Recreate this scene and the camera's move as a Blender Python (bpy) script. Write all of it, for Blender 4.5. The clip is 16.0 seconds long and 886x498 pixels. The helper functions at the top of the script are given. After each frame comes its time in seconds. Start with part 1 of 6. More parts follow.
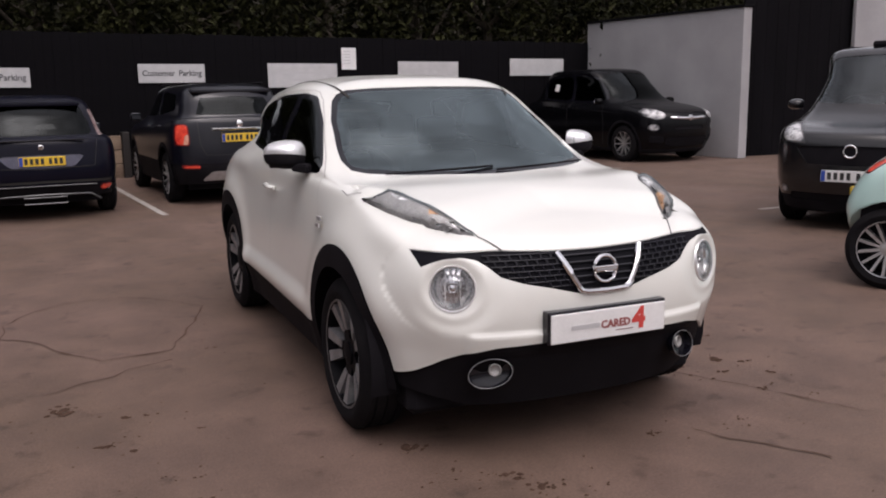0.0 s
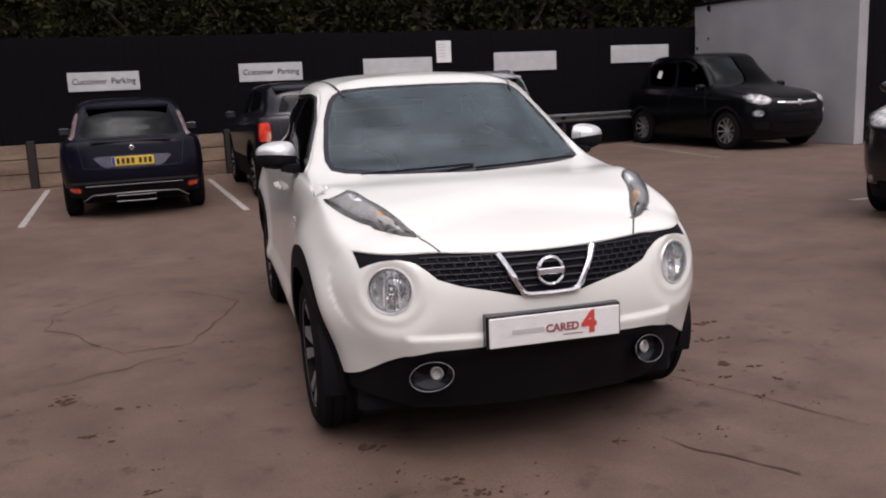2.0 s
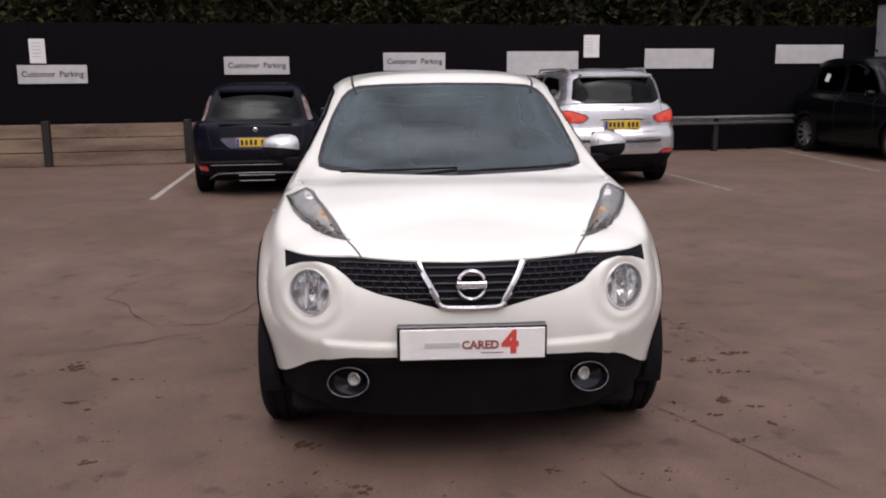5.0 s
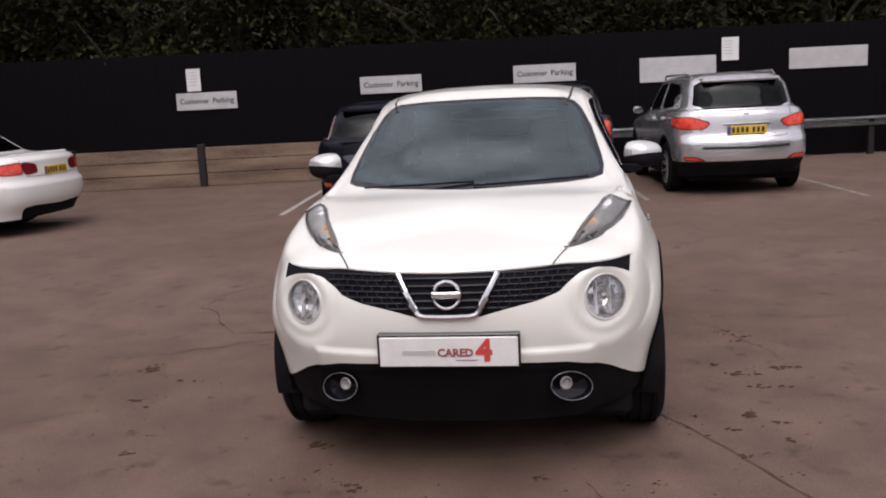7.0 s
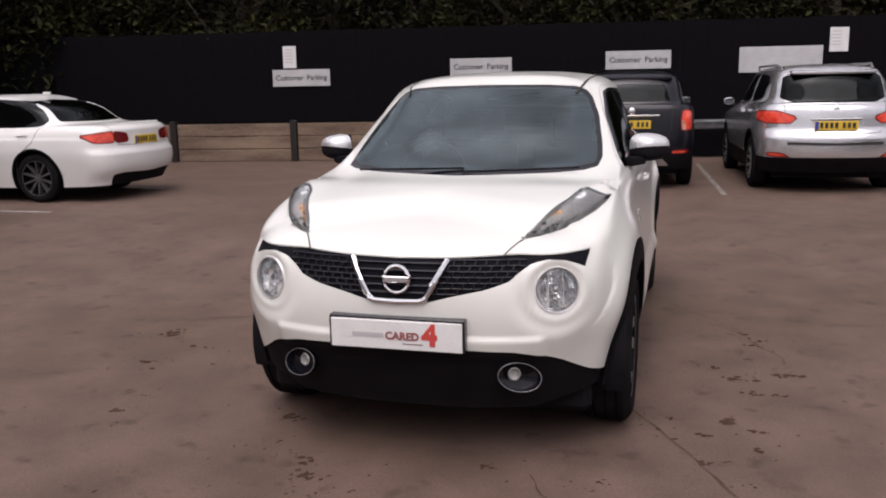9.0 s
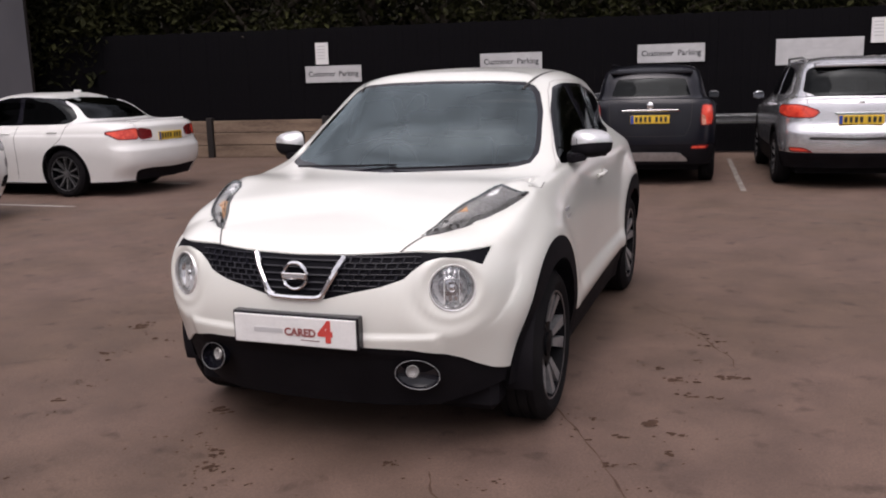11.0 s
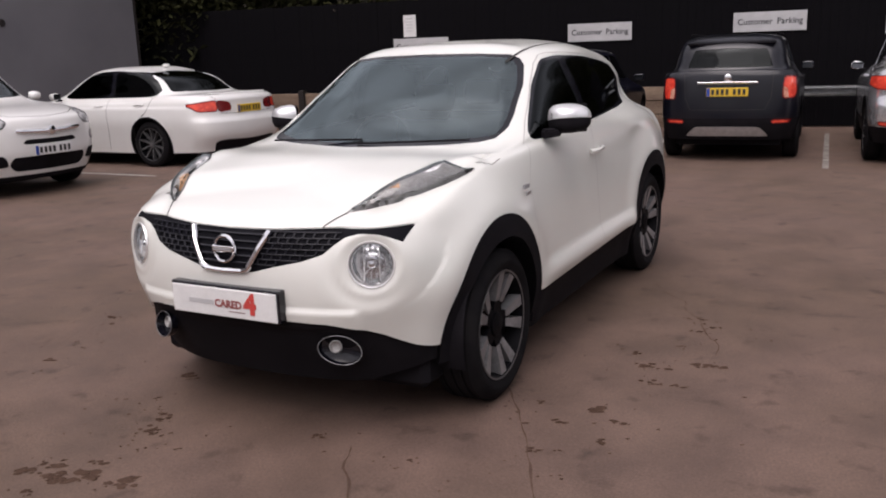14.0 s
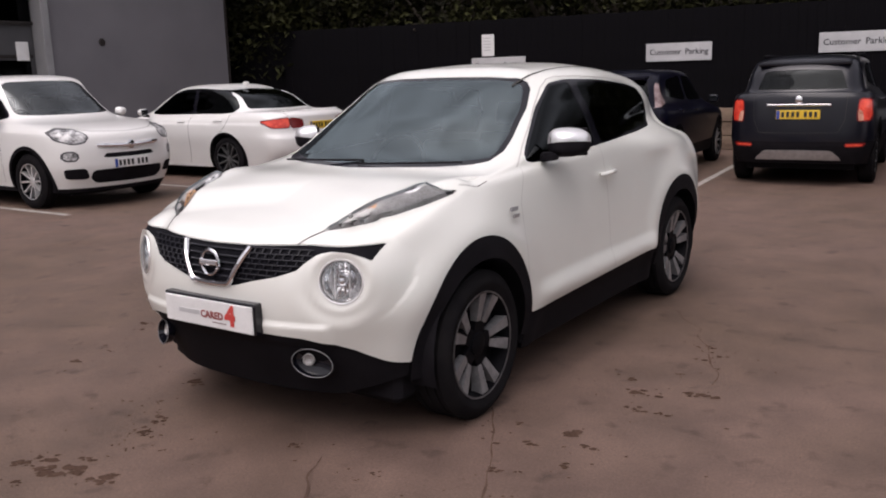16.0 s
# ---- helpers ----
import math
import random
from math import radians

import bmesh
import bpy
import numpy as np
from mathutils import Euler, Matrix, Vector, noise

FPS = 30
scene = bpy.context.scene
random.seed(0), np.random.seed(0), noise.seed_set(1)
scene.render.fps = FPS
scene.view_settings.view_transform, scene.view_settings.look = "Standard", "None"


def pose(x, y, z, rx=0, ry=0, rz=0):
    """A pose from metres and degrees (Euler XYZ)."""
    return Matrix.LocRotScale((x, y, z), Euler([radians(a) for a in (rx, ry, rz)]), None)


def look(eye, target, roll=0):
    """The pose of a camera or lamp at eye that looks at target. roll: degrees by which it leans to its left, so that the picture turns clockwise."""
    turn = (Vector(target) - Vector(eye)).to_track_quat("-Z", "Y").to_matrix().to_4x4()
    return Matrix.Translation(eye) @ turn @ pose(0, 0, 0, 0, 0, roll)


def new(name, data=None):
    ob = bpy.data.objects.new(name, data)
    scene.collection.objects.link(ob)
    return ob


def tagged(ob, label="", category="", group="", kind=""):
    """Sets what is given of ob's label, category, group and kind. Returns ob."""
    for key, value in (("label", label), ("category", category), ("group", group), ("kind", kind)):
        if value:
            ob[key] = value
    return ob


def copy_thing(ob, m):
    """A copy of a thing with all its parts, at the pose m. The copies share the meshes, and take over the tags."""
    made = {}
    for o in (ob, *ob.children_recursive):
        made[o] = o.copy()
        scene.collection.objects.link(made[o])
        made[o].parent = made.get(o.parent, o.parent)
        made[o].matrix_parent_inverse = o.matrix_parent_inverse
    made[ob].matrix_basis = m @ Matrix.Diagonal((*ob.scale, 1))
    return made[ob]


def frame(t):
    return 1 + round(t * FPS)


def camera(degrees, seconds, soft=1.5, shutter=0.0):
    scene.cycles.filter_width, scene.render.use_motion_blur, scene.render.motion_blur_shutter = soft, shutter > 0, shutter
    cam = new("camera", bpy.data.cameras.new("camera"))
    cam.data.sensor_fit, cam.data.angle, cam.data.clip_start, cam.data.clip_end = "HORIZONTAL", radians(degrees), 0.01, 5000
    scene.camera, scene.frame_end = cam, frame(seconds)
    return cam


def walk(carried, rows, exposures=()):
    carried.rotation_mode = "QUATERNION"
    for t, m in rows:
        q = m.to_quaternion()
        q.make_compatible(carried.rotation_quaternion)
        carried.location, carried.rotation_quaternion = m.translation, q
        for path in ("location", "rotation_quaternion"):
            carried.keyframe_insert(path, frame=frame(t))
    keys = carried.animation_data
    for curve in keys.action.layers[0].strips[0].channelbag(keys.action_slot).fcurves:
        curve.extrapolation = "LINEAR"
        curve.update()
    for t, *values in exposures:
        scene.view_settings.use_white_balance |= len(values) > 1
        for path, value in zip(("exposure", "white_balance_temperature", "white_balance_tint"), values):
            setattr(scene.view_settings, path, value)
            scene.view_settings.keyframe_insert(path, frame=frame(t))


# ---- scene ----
cam = camera(54.3, 16.0, soft=1.95)
METRES, EYE, TILT, LEAN, TURN = 4.885, 1.42, 0.5, 0.0, -24.0
ROWS = [
    (0.0, 0.0, 0.0, 0.0, -0.13, -10.75, 0.71),
    (0.5, 0.035, 0.0061, -0.0019, 0.86, -11.38, 2.42),
    (1.0, 0.0714, 0.0113, 0.0013, 2.41, -11.49, 1.16),
    (1.5, 0.1012, 0.0163, 0.0024, 4.91, -11.52, 2.37),
    (2.0, 0.1452, 0.0182, 0.0039, 8.28, -11.19, 2.36),
    (2.5, 0.1804, 0.0175, 0.0019, 10.59, -10.89, 2.13),
    (3.0, 0.2046, 0.0359, 0.0024, 12.86, -10.64, 1.88),
    (3.5, 0.2309, 0.0494, 0.0043, 15.01, -11.17, 0.49),
    (6.0, 0.3926, 0.107, 0.0092, 25.77, -11.47, 2.17),
    (6.5, 0.4277, 0.1162, 0.0092, 29.02, -10.75, 2.71),
    (7.0, 0.4664, 0.1221, 0.0103, 31.36, -10.43, 2.91),
    (7.5, 0.4872, 0.1374, 0.0073, 34.07, -10.17, 2.62),
    (8.0, 0.5145, 0.1601, 0.0085, 34.74, -9.67, 1.83),
    (8.5, 0.5348, 0.1753, 0.0082, 36.77, -11.16, 1.72),
    (9.0, 0.5689, 0.1884, 0.0093, 39.17, -11.31, 1.24),
    (9.5, 0.6014, 0.2038, 0.008, 39.6, -11.43, 1.81),
    (12.0, 0.7013, 0.3131, 0.0083, 46.53, -11.81, 2.11),
    (12.5, 0.7219, 0.3276, 0.0059, 48.02, -12.22, 3.0),
    (13.0, 0.731, 0.3484, 0.005, 49.55, -13.1, 3.0),
    (13.5, 0.7459, 0.3732, 0.0052, 50.87, -13.33, 2.07),
    (14.0, 0.7616, 0.3881, 0.0049, 51.19, -13.09, 2.13),
    (14.5, 0.7869, 0.4135, 0.0045, 53.58, -12.47, 1.81),
    (15.0, 0.8045, 0.4378, 0.0064, 54.85, -13.26, 1.52),
    (15.5, 0.8155, 0.4539, 0.0069, 56.2, -13.17, 1.94),
    (16.0, 0.8324, 0.46, 0.008, 57.76, -11.76, 1.9),
]
walk(cam, [(t, pose(-1.892, -4.79, EYE, TILT, LEAN) @ pose(0, 0, 0, 0, 0, TURN) @ pose(METRES * x, METRES * y, METRES * z, 90 + pitch, roll, yaw)) for t, x, y, z, yaw, pitch, roll in ROWS], [(0.0, 0.04, 6700, 19.5), (16.0, 0.08, 6700, 19.5)])

# ---- world and light: an overcast day ----
world = bpy.data.worlds.new("sky")
scene.world = world
world.use_nodes = True
wn, wl = world.node_tree.nodes, world.node_tree.links
sky = wn.new("ShaderNodeTexSky")
sky.sky_type, sky.sun_disc = "NISHITA", False
sky.sun_elevation, sky.sun_rotation = radians(72), radians(200)
sky.air_density, sky.dust_density, sky.ozone_density = 1.0, 4.0, 1.0
grey = wn.new("ShaderNodeHueSaturation")
grey.inputs["Saturation"].default_value = 0.22
wl.new(sky.outputs[0], grey.inputs["Color"])
# an overcast sky is brighter overhead than at the horizon, with faint clouds
where, split = wn.new("ShaderNodeTexCoord"), wn.new("ShaderNodeSeparateXYZ")
wl.new(where.outputs["Generated"], split.inputs[0])
rise = wn.new("ShaderNodeMapRange")
rise.inputs["To Min"].default_value, rise.inputs["To Max"].default_value = 1.0, 1.3
wl.new(split.outputs["Z"], rise.inputs[0])
clouds, puff = wn.new("ShaderNodeTexNoise"), wn.new("ShaderNodeMapRange")
clouds.inputs["Scale"].default_value, clouds.inputs["Detail"].default_value = 5.0, 5
wl.new(where.outputs["Generated"], clouds.inputs["Vector"])
puff.inputs["From Min"].default_value, puff.inputs["From Max"].default_value = 0.3, 0.7
puff.inputs["To Min"].default_value, puff.inputs["To Max"].default_value = 0.65, 1.35
wl.new(clouds.outputs["Fac"], puff.inputs[0])
both = wn.new("ShaderNodeMath")
both.operation = "MULTIPLY"
wl.new(rise.outputs[0], both.inputs[0])
wl.new(puff.outputs[0], both.inputs[1])
dome = wn.new("ShaderNodeMix")
dome.data_type, dome.blend_type = "RGBA", "MULTIPLY"
dome.inputs[0].default_value = 1.0
wl.new(grey.outputs[0], dome.inputs[6])
wl.new(both.outputs[0], dome.inputs[7])
wl.new(dome.outputs[2], wn["Background"].inputs[0])
wn["Background"].inputs[1].default_value = 0.152
sun = new("sun", bpy.data.lights.new("sun", "SUN"))
sun.data.energy, sun.data.angle, sun.data.color = 1.05, radians(45), (1.0, 0.97, 0.93)
sun.matrix_world = look((2.0, -6.2, 8.0), (0, 0, 0))

# ---- materials ----
def material(name, colour, rough=0.5, metal=0.0, coat=0.0, spec=0.5):
    m = bpy.data.materials.new(name)
    m.use_nodes = True
    b = m.node_tree.nodes["Principled BSDF"]
    b.inputs["Base Color"].default_value = (*colour, 1)
    b.inputs["Roughness"].default_value, b.inputs["Metallic"].default_value = rough, metal
    b.inputs["Coat Weight"].default_value, b.inputs["Specular IOR Level"].default_value = coat, spec
    b.inputs["Coat Roughness"].default_value = 0.04
    return m


def mottled(name, dark, light, scale=8.0, rough=(0.6, 0.9), bump=0.0, fine=120.0, metal=0.0, stretch=(1, 1, 1), coat=0.0, balance=(0.35, 0.65)):
    """Two tones on a large noise, a fine grain over them, and a bump from the grain."""
    m = material(name, light, rough[0], metal, coat)
    n, l = m.node_tree.nodes, m.node_tree.links
    b = n["Principled BSDF"]
    place = n.new("ShaderNodeTexCoord")
    mapping = n.new("ShaderNodeMapping")
    mapping.inputs["Scale"].default_value = stretch
    l.new(place.outputs["Object"], mapping.inputs[0])
    big, small = n.new("ShaderNodeTexNoise"), n.new("ShaderNodeTexNoise")
    for node, s, detail in ((big, scale, 5), (small, fine, 3)):
        node.inputs["Scale"].default_value, node.inputs["Detail"].default_value = s, detail
        l.new(mapping.outputs[0], node.inputs["Vector"])
    both = n.new("ShaderNodeMix")
    both.data_type = "FLOAT"
    both.inputs[0].default_value = 0.35
    l.new(big.outputs["Fac"], both.inputs[2])
    l.new(small.outputs["Fac"], both.inputs[3])
    ramp = n.new("ShaderNodeValToRGB")
    ramp.color_ramp.elements[0].position, ramp.color_ramp.elements[1].position = balance
    ramp.color_ramp.elements[0].color, ramp.color_ramp.elements[1].color = (*dark, 1), (*light, 1)
    l.new(both.outputs[0], ramp.inputs[0])
    l.new(ramp.outputs[0], b.inputs["Base Color"])
    r = n.new("ShaderNodeMapRange")
    r.inputs["To Min"].default_value, r.inputs["To Max"].default_value = rough
    l.new(big.outputs["Fac"], r.inputs[0])
    l.new(r.outputs[0], b.inputs["Roughness"])
    if bump:
        bm_ = n.new("ShaderNodeBump")
        bm_.inputs["Strength"].default_value, bm_.inputs["Distance"].default_value = 1.0, bump
        l.new(small.outputs["Fac"], bm_.inputs["Height"])
        l.new(bm_.outputs[0], b.inputs["Normal"])
    return m


def dull(m, level):
    m.node_tree.nodes["Principled BSDF"].inputs["Specular IOR Level"].default_value = level
    return m


def window_glass(name, tint, rough=0.0, ior=2.1, sheen=(0.9, 0.97, 1.0)):
    """A thin pane: it lets tinted light through and mirrors by Fresnel."""
    m = bpy.data.materials.new(name)
    m.use_nodes = True
    n, l = m.node_tree.nodes, m.node_tree.links
    n.clear()
    out, mix = n.new("ShaderNodeOutputMaterial"), n.new("ShaderNodeMixShader")
    clear, gloss, f = n.new("ShaderNodeBsdfTransparent"), n.new("ShaderNodeBsdfGlossy"), n.new("ShaderNodeFresnel")
    clear.inputs[0].default_value = (*tint, 1)
    gloss.inputs["Roughness"].default_value = rough
    gloss.inputs["Color"].default_value = (*sheen, 1)
    f.inputs[0].default_value = ior
    l.new(f.outputs[0], mix.inputs[0])
    l.new(clear.outputs[0], mix.inputs[1])
    l.new(gloss.outputs[0], mix.inputs[2])
    l.new(mix.outputs[0], out.inputs[0])
    return m


def paint(name, colour, rough=0.35, flake=0.0, coat=1.0):
    """Car paint under clear lacquer, with a faint orange peel and road film low down on the noise."""
    m = material(name, colour, rough, flake, coat, 0.5 * coat)
    m.node_tree.nodes["Principled BSDF"].inputs["Coat Roughness"].default_value = 0.16
    n, l = m.node_tree.nodes, m.node_tree.links
    b = n["Principled BSDF"]
    place, noise_ = n.new("ShaderNodeTexCoord"), n.new("ShaderNodeTexNoise")
    noise_.inputs["Scale"].default_value, noise_.inputs["Detail"].default_value = 3.0, 6
    l.new(place.outputs["Object"], noise_.inputs["Vector"])
    mix = n.new("ShaderNodeMix")
    mix.data_type = "RGBA"
    mix.inputs[6].default_value = (*colour, 1)
    mix.inputs[7].default_value = (*[c * 0.9 for c in colour], 1)
    l.new(noise_.outputs["Fac"], mix.inputs[0])
    l.new(mix.outputs[2], b.inputs["Base Color"])
    return m


def asphalt_material():
    """Worn brownish asphalt: broad stains, aggregate, dark oil spots and damp smears."""
    m = material("asphalt", (0.1, 0.08, 0.07), 0.8)
    n, l = m.node_tree.nodes, m.node_tree.links
    b = n["Principled BSDF"]
    place = n.new("ShaderNodeTexCoord")

    def noise_at(scale, detail, rough=0.6):
        node = n.new("ShaderNodeTexNoise")
        node.inputs["Scale"].default_value, node.inputs["Detail"].default_value, node.inputs["Roughness"].default_value = scale, detail, rough
        l.new(place.outputs["Object"], node.inputs["Vector"])
        return node.outputs["Fac"]

    def ramp(src, p0, p1, c0, c1):
        node = n.new("ShaderNodeValToRGB")
        e = node.color_ramp.elements
        e[0].position, e[1].position, e[0].color, e[1].color = p0, p1, (*c0, 1), (*c1, 1)
        l.new(src, node.inputs[0])
        return node.outputs[0]

    def mul(a, b_, fac=1.0):
        node = n.new("ShaderNodeMix")
        node.data_type, node.blend_type = "RGBA", "MULTIPLY"
        node.inputs[0].default_value = fac
        l.new(a, node.inputs[6])
        l.new(b_, node.inputs[7])
        return node.outputs[2]

    broad = ramp(noise_at(0.35, 4), 0.3, 0.7, (0.100, 0.064, 0.044), (0.143, 0.092, 0.0755))
    middle = ramp(noise_at(2.6, 6, 0.65), 0.32, 0.64, (0.68, 0.66, 0.65), (1.1, 1.09, 1.08))
    grain = ramp(noise_at(90, 3, 0.7), 0.3, 0.7, (0.72, 0.72, 0.72), (1.2, 1.2, 1.2))
    spots = ramp(noise_at(5.5, 3, 0.55), 0.27, 0.40, (0.52, 0.5, 0.5), (1, 1, 1))
    l.new(mul(mul(mul(broad, middle), grain), spots), b.inputs["Base Color"])
    gloss = n.new("ShaderNodeMapRange")
    gloss.inputs["To Min"].default_value, gloss.inputs["To Max"].default_value = 0.55, 0.95
    l.new(noise_at(1.3, 5), gloss.inputs[0])
    l.new(gloss.outputs[0], b.inputs["Roughness"])
    bump = n.new("ShaderNodeBump")
    bump.inputs["Distance"].default_value, bump.inputs["Strength"].default_value = 0.004, 0.7
    l.new(noise_at(70, 4, 0.7), bump.inputs["Height"])
    l.new(bump.outputs[0], b.inputs["Normal"])
    return m


ASPHALT = asphalt_material()
WHITE_PEARL = paint("white_pearl_paint", (0.775, 0.783, 0.745), 0.32)
WHITE_CAR = paint("white_paint", (0.78, 0.78, 0.77), 0.3)
LAMP_PINK = mottled("pale_red_lens", (0.13, 0.07, 0.07), (0.36, 0.28, 0.28), 9, (0.15, 0.3), coat=0.5)
NAVY = paint("navy_paint", (0.0035, 0.0036, 0.010), 0.3, 0.1, 0.2)
CHARCOAL = paint("charcoal_paint", (0.0055, 0.0058, 0.011), 0.28, 0.2, 0.55)
SILVER = paint("silver_paint", (0.72, 0.72, 0.75), 0.24, 0.8)
VAN_GREY = paint("van_grey_paint", (0.006, 0.0058, 0.0075), 0.25, 0.2, 0.75)
BLACK_CAR = paint("black_paint", (0.0025, 0.0025, 0.0035), 0.25, 0.0, 0.2)
MINT = paint("mint_paint", (0.50, 0.72, 0.68), 0.3)
PLASTIC = dull(mottled("black_plastic", (0.008, 0.0074, 0.0092), (0.0135, 0.0125, 0.015), 6, (0.55, 0.75), 0.0005, 500), 0.05)
GLOSS_BLACK = material("gloss_black", (0.006, 0.006, 0.01), 0.15)
GRILLE_BLACK = dull(mottled("grille_mesh_plastic", (0.005, 0.005, 0.009), (0.011, 0.011, 0.018), 10, (0.4, 0.55)), 0.3)
RUBBER = dull(mottled("tyre_rubber", (0.007, 0.0065, 0.008), (0.014, 0.013, 0.0138), 9, (0.75, 0.92), 0.0006, 300), 0.06)
MIRROR = material("mirror_silver", (0.13, 0.135, 0.145), 0.04, 1.0)
CHROME = material("chrome", (0.86, 0.86, 0.88), 0.07, 1.0)
ALLOY = mottled("polished_alloy", (0.15, 0.15, 0.16), (0.28, 0.28, 0.29), 20, (0.25, 0.38), 0, 200, 0.35)
ALLOY_MID = mottled("worn_grey_alloy", (0.07, 0.07, 0.075), (0.16, 0.16, 0.165), 20, (0.3, 0.45), 0, 200, 0.5)
SATIN_CHROME = mottled("satin_chrome", (0.82, 0.82, 0.83), (0.93, 0.93, 0.94), 12, (0.24, 0.34), 0, 80, 0.7)
ALLOY_GREY = mottled("silver_alloy_paint", (0.4, 0.4, 0.41), (0.55, 0.55, 0.56), 20, (0.3, 0.4), 0, 200, 0.7)
ALLOY_DARK = material("dark_alloy_paint", (0.005, 0.005, 0.0065), 0.5, 0.0, spec=0.06)
GRILLE_BACK = dull(mottled("grille_back", (0.003, 0.003, 0.005), (0.006, 0.006, 0.009), 9, (0.6, 0.8)), 0.1)
SEAM_PALE = mottled("shaded_door_gap", (0.34, 0.33, 0.32), (0.48, 0.47, 0.46), 6, (0.7, 0.8))
SEAM = material("panel_gap", (0.02, 0.019, 0.018), 0.8)
GLASS = window_glass("windscreen_glass", (0.42, 0.47, 0.48), ior=2.35, sheen=(0.80, 0.96, 1.0))
GLASS_DARK = window_glass("privacy_glass", (0.004, 0.0045, 0.005), 0.07, ior=1.28)
GLASS_CAR = window_glass("tinted_windscreen", (0.3, 0.33, 0.34), ior=1.7)
GLASS_REAR = window_glass("rear_glass", (0.012, 0.013, 0.014), ior=1.28)
# lighter than the navy body: the sloped recess's reflection is put into the colour
PLATE_RECESS = mottled("recess_with_painted_reflection", (0.05, 0.05, 0.08), (0.09, 0.09, 0.13), 8, (0.3, 0.4), coat=0.4)
LENS = window_glass("clear_lamp_lens", (0.95, 0.955, 0.96), 0.18, ior=1.42)
# matt mottled tones: the reflector's bright and dark reflections are put into the colour
SHINE_REFLECTOR = mottled("painted_shine_reflector", (0.24, 0.24, 0.25), (0.96, 0.96, 0.97), 24, (0.1, 0.25), 0, 60, 0.0, balance=(0.36, 0.54))
# dimmer copy for parked cars: an opaque unit with lamp reflections in its tones
PARKED_LAMP = mottled("painted_shine_lamp_unit", (0.10, 0.10, 0.105), (0.62, 0.62, 0.63), 12, (0.1, 0.25), 0, 45, 0.0, coat=0.6, balance=(0.38, 0.6))
LAMP_MIRROR = mottled("lamp_mirror", (0.62, 0.62, 0.63), (0.86, 0.86, 0.87), 30, (0.10, 0.22), 0, 90, 0.92)
LAMP_GREY = mottled("lamp_bowl_grey", (0.24, 0.235, 0.23), (0.48, 0.47, 0.465), 7, (0.25, 0.4), 0, 90, 0.3)
LAMP_DARK = material("lamp_bezel", (0.05, 0.05, 0.055), 0.3)
AMBER = mottled("amber_lens", (0.48, 0.25, 0.12), (0.72, 0.43, 0.24), 25, (0.2, 0.35), coat=0.5)
RED_LENS = mottled("red_lens", (0.55, 0.03, 0.02), (0.95, 0.10, 0.05), 11, (0.12, 0.25), 0, 60, coat=0.6)
RED_DARK = mottled("dark_red_lens_edge", (0.10, 0.008, 0.009), (0.2, 0.014, 0.014), 12, (0.15, 0.3), coat=0.5)
LAMP_CLEAR = mottled("pale_clear_lens", (0.42, 0.14, 0.09), (0.72, 0.40, 0.30), 14, (0.15, 0.3), 0, 60, coat=0.5)
YELLOW_PLATE = mottled("yellow_plate", (0.62, 0.4, 0.03), (0.72, 0.48, 0.04), 15, (0.35, 0.5))
WHITE_PLATE = mottled("white_plate", (0.66, 0.66, 0.66), (0.74, 0.74, 0.74), 15, (0.35, 0.5))
PLATE_INK = material("plate_ink", (0.02, 0.02, 0.02), 0.5)
EURO_BLUE = material("plate_blue_band", (0.02, 0.06, 0.32), 0.5)
SEAT_CLOTH = mottled("seat_cloth", (0.012, 0.012, 0.013), (0.03, 0.03, 0.032), 20, (0.8, 0.95))
TRIM_GREY = mottled("dashboard_vinyl", (0.02, 0.02, 0.022), (0.035, 0.035, 0.037), 15, (0.6, 0.8))
RED_INK = material("red_ink", (0.55, 0.06, 0.05), 0.5)
DARK_INK = material("dark_red_ink", (0.26, 0.075, 0.07), 0.5)
GREY_INK = material("grey_ink", (0.28, 0.28, 0.29), 0.5)
PALE_INK = material("pale_ink", (0.46, 0.46, 0.47), 0.5)
SIGN_INK = material("sign_ink", (0.03, 0.03, 0.035), 0.5)
FENCE = dull(mottled("black_stained_boards", (0.0026, 0.0024, 0.0033), (0.0062, 0.0056, 0.0071), 3, (0.7, 0.9), 0.001, 60, stretch=(1, 1, 0.15)), 0.06)
SLEEPER = mottled("weathered_boards", (0.085, 0.054, 0.038), (0.25, 0.18, 0.13), 3, (0.8, 0.95), 0.002, 70, stretch=(0.25, 1, 1.6))
POST = mottled("dark_steel_post", (0.006, 0.004, 0.0038), (0.013, 0.0085, 0.0075), 9, (0.5, 0.8))
LINE_PAINT = mottled("worn_line_paint", (0.15, 0.128, 0.11), (0.37, 0.35, 0.325), 9, (0.7, 0.9), 0.001, 90, balance=(0.3, 0.55))
FADED_LINE = mottled("faded_line_paint", (0.10, 0.08, 0.068), (0.28, 0.26, 0.235), 9, (0.7, 0.9), 0.001, 90, balance=(0.38, 0.62))
SIGN_WHITE = mottled("sign_board", (0.42, 0.42, 0.43), (0.52, 0.52, 0.53), 4, (0.4, 0.6))
PAPER = mottled("notice_board", (0.66, 0.66, 0.66), (0.76, 0.76, 0.76), 5, (0.5, 0.7))
RENDER_WHITE = mottled("painted_render", (0.27, 0.265, 0.275), (0.35, 0.345, 0.355), 1.2, (0.8, 0.95), 0.001, 60)
RENDER_GREY = mottled("grey_cladding", (0.128, 0.125, 0.138), (0.162, 0.158, 0.173), 1.0, (0.5, 0.7), 0.0006, 80)
PALE_RENDER = mottled("pale_render", (0.70, 0.69, 0.68), (0.80, 0.79, 0.78), 1.2, (0.8, 0.95), 0.001, 60)
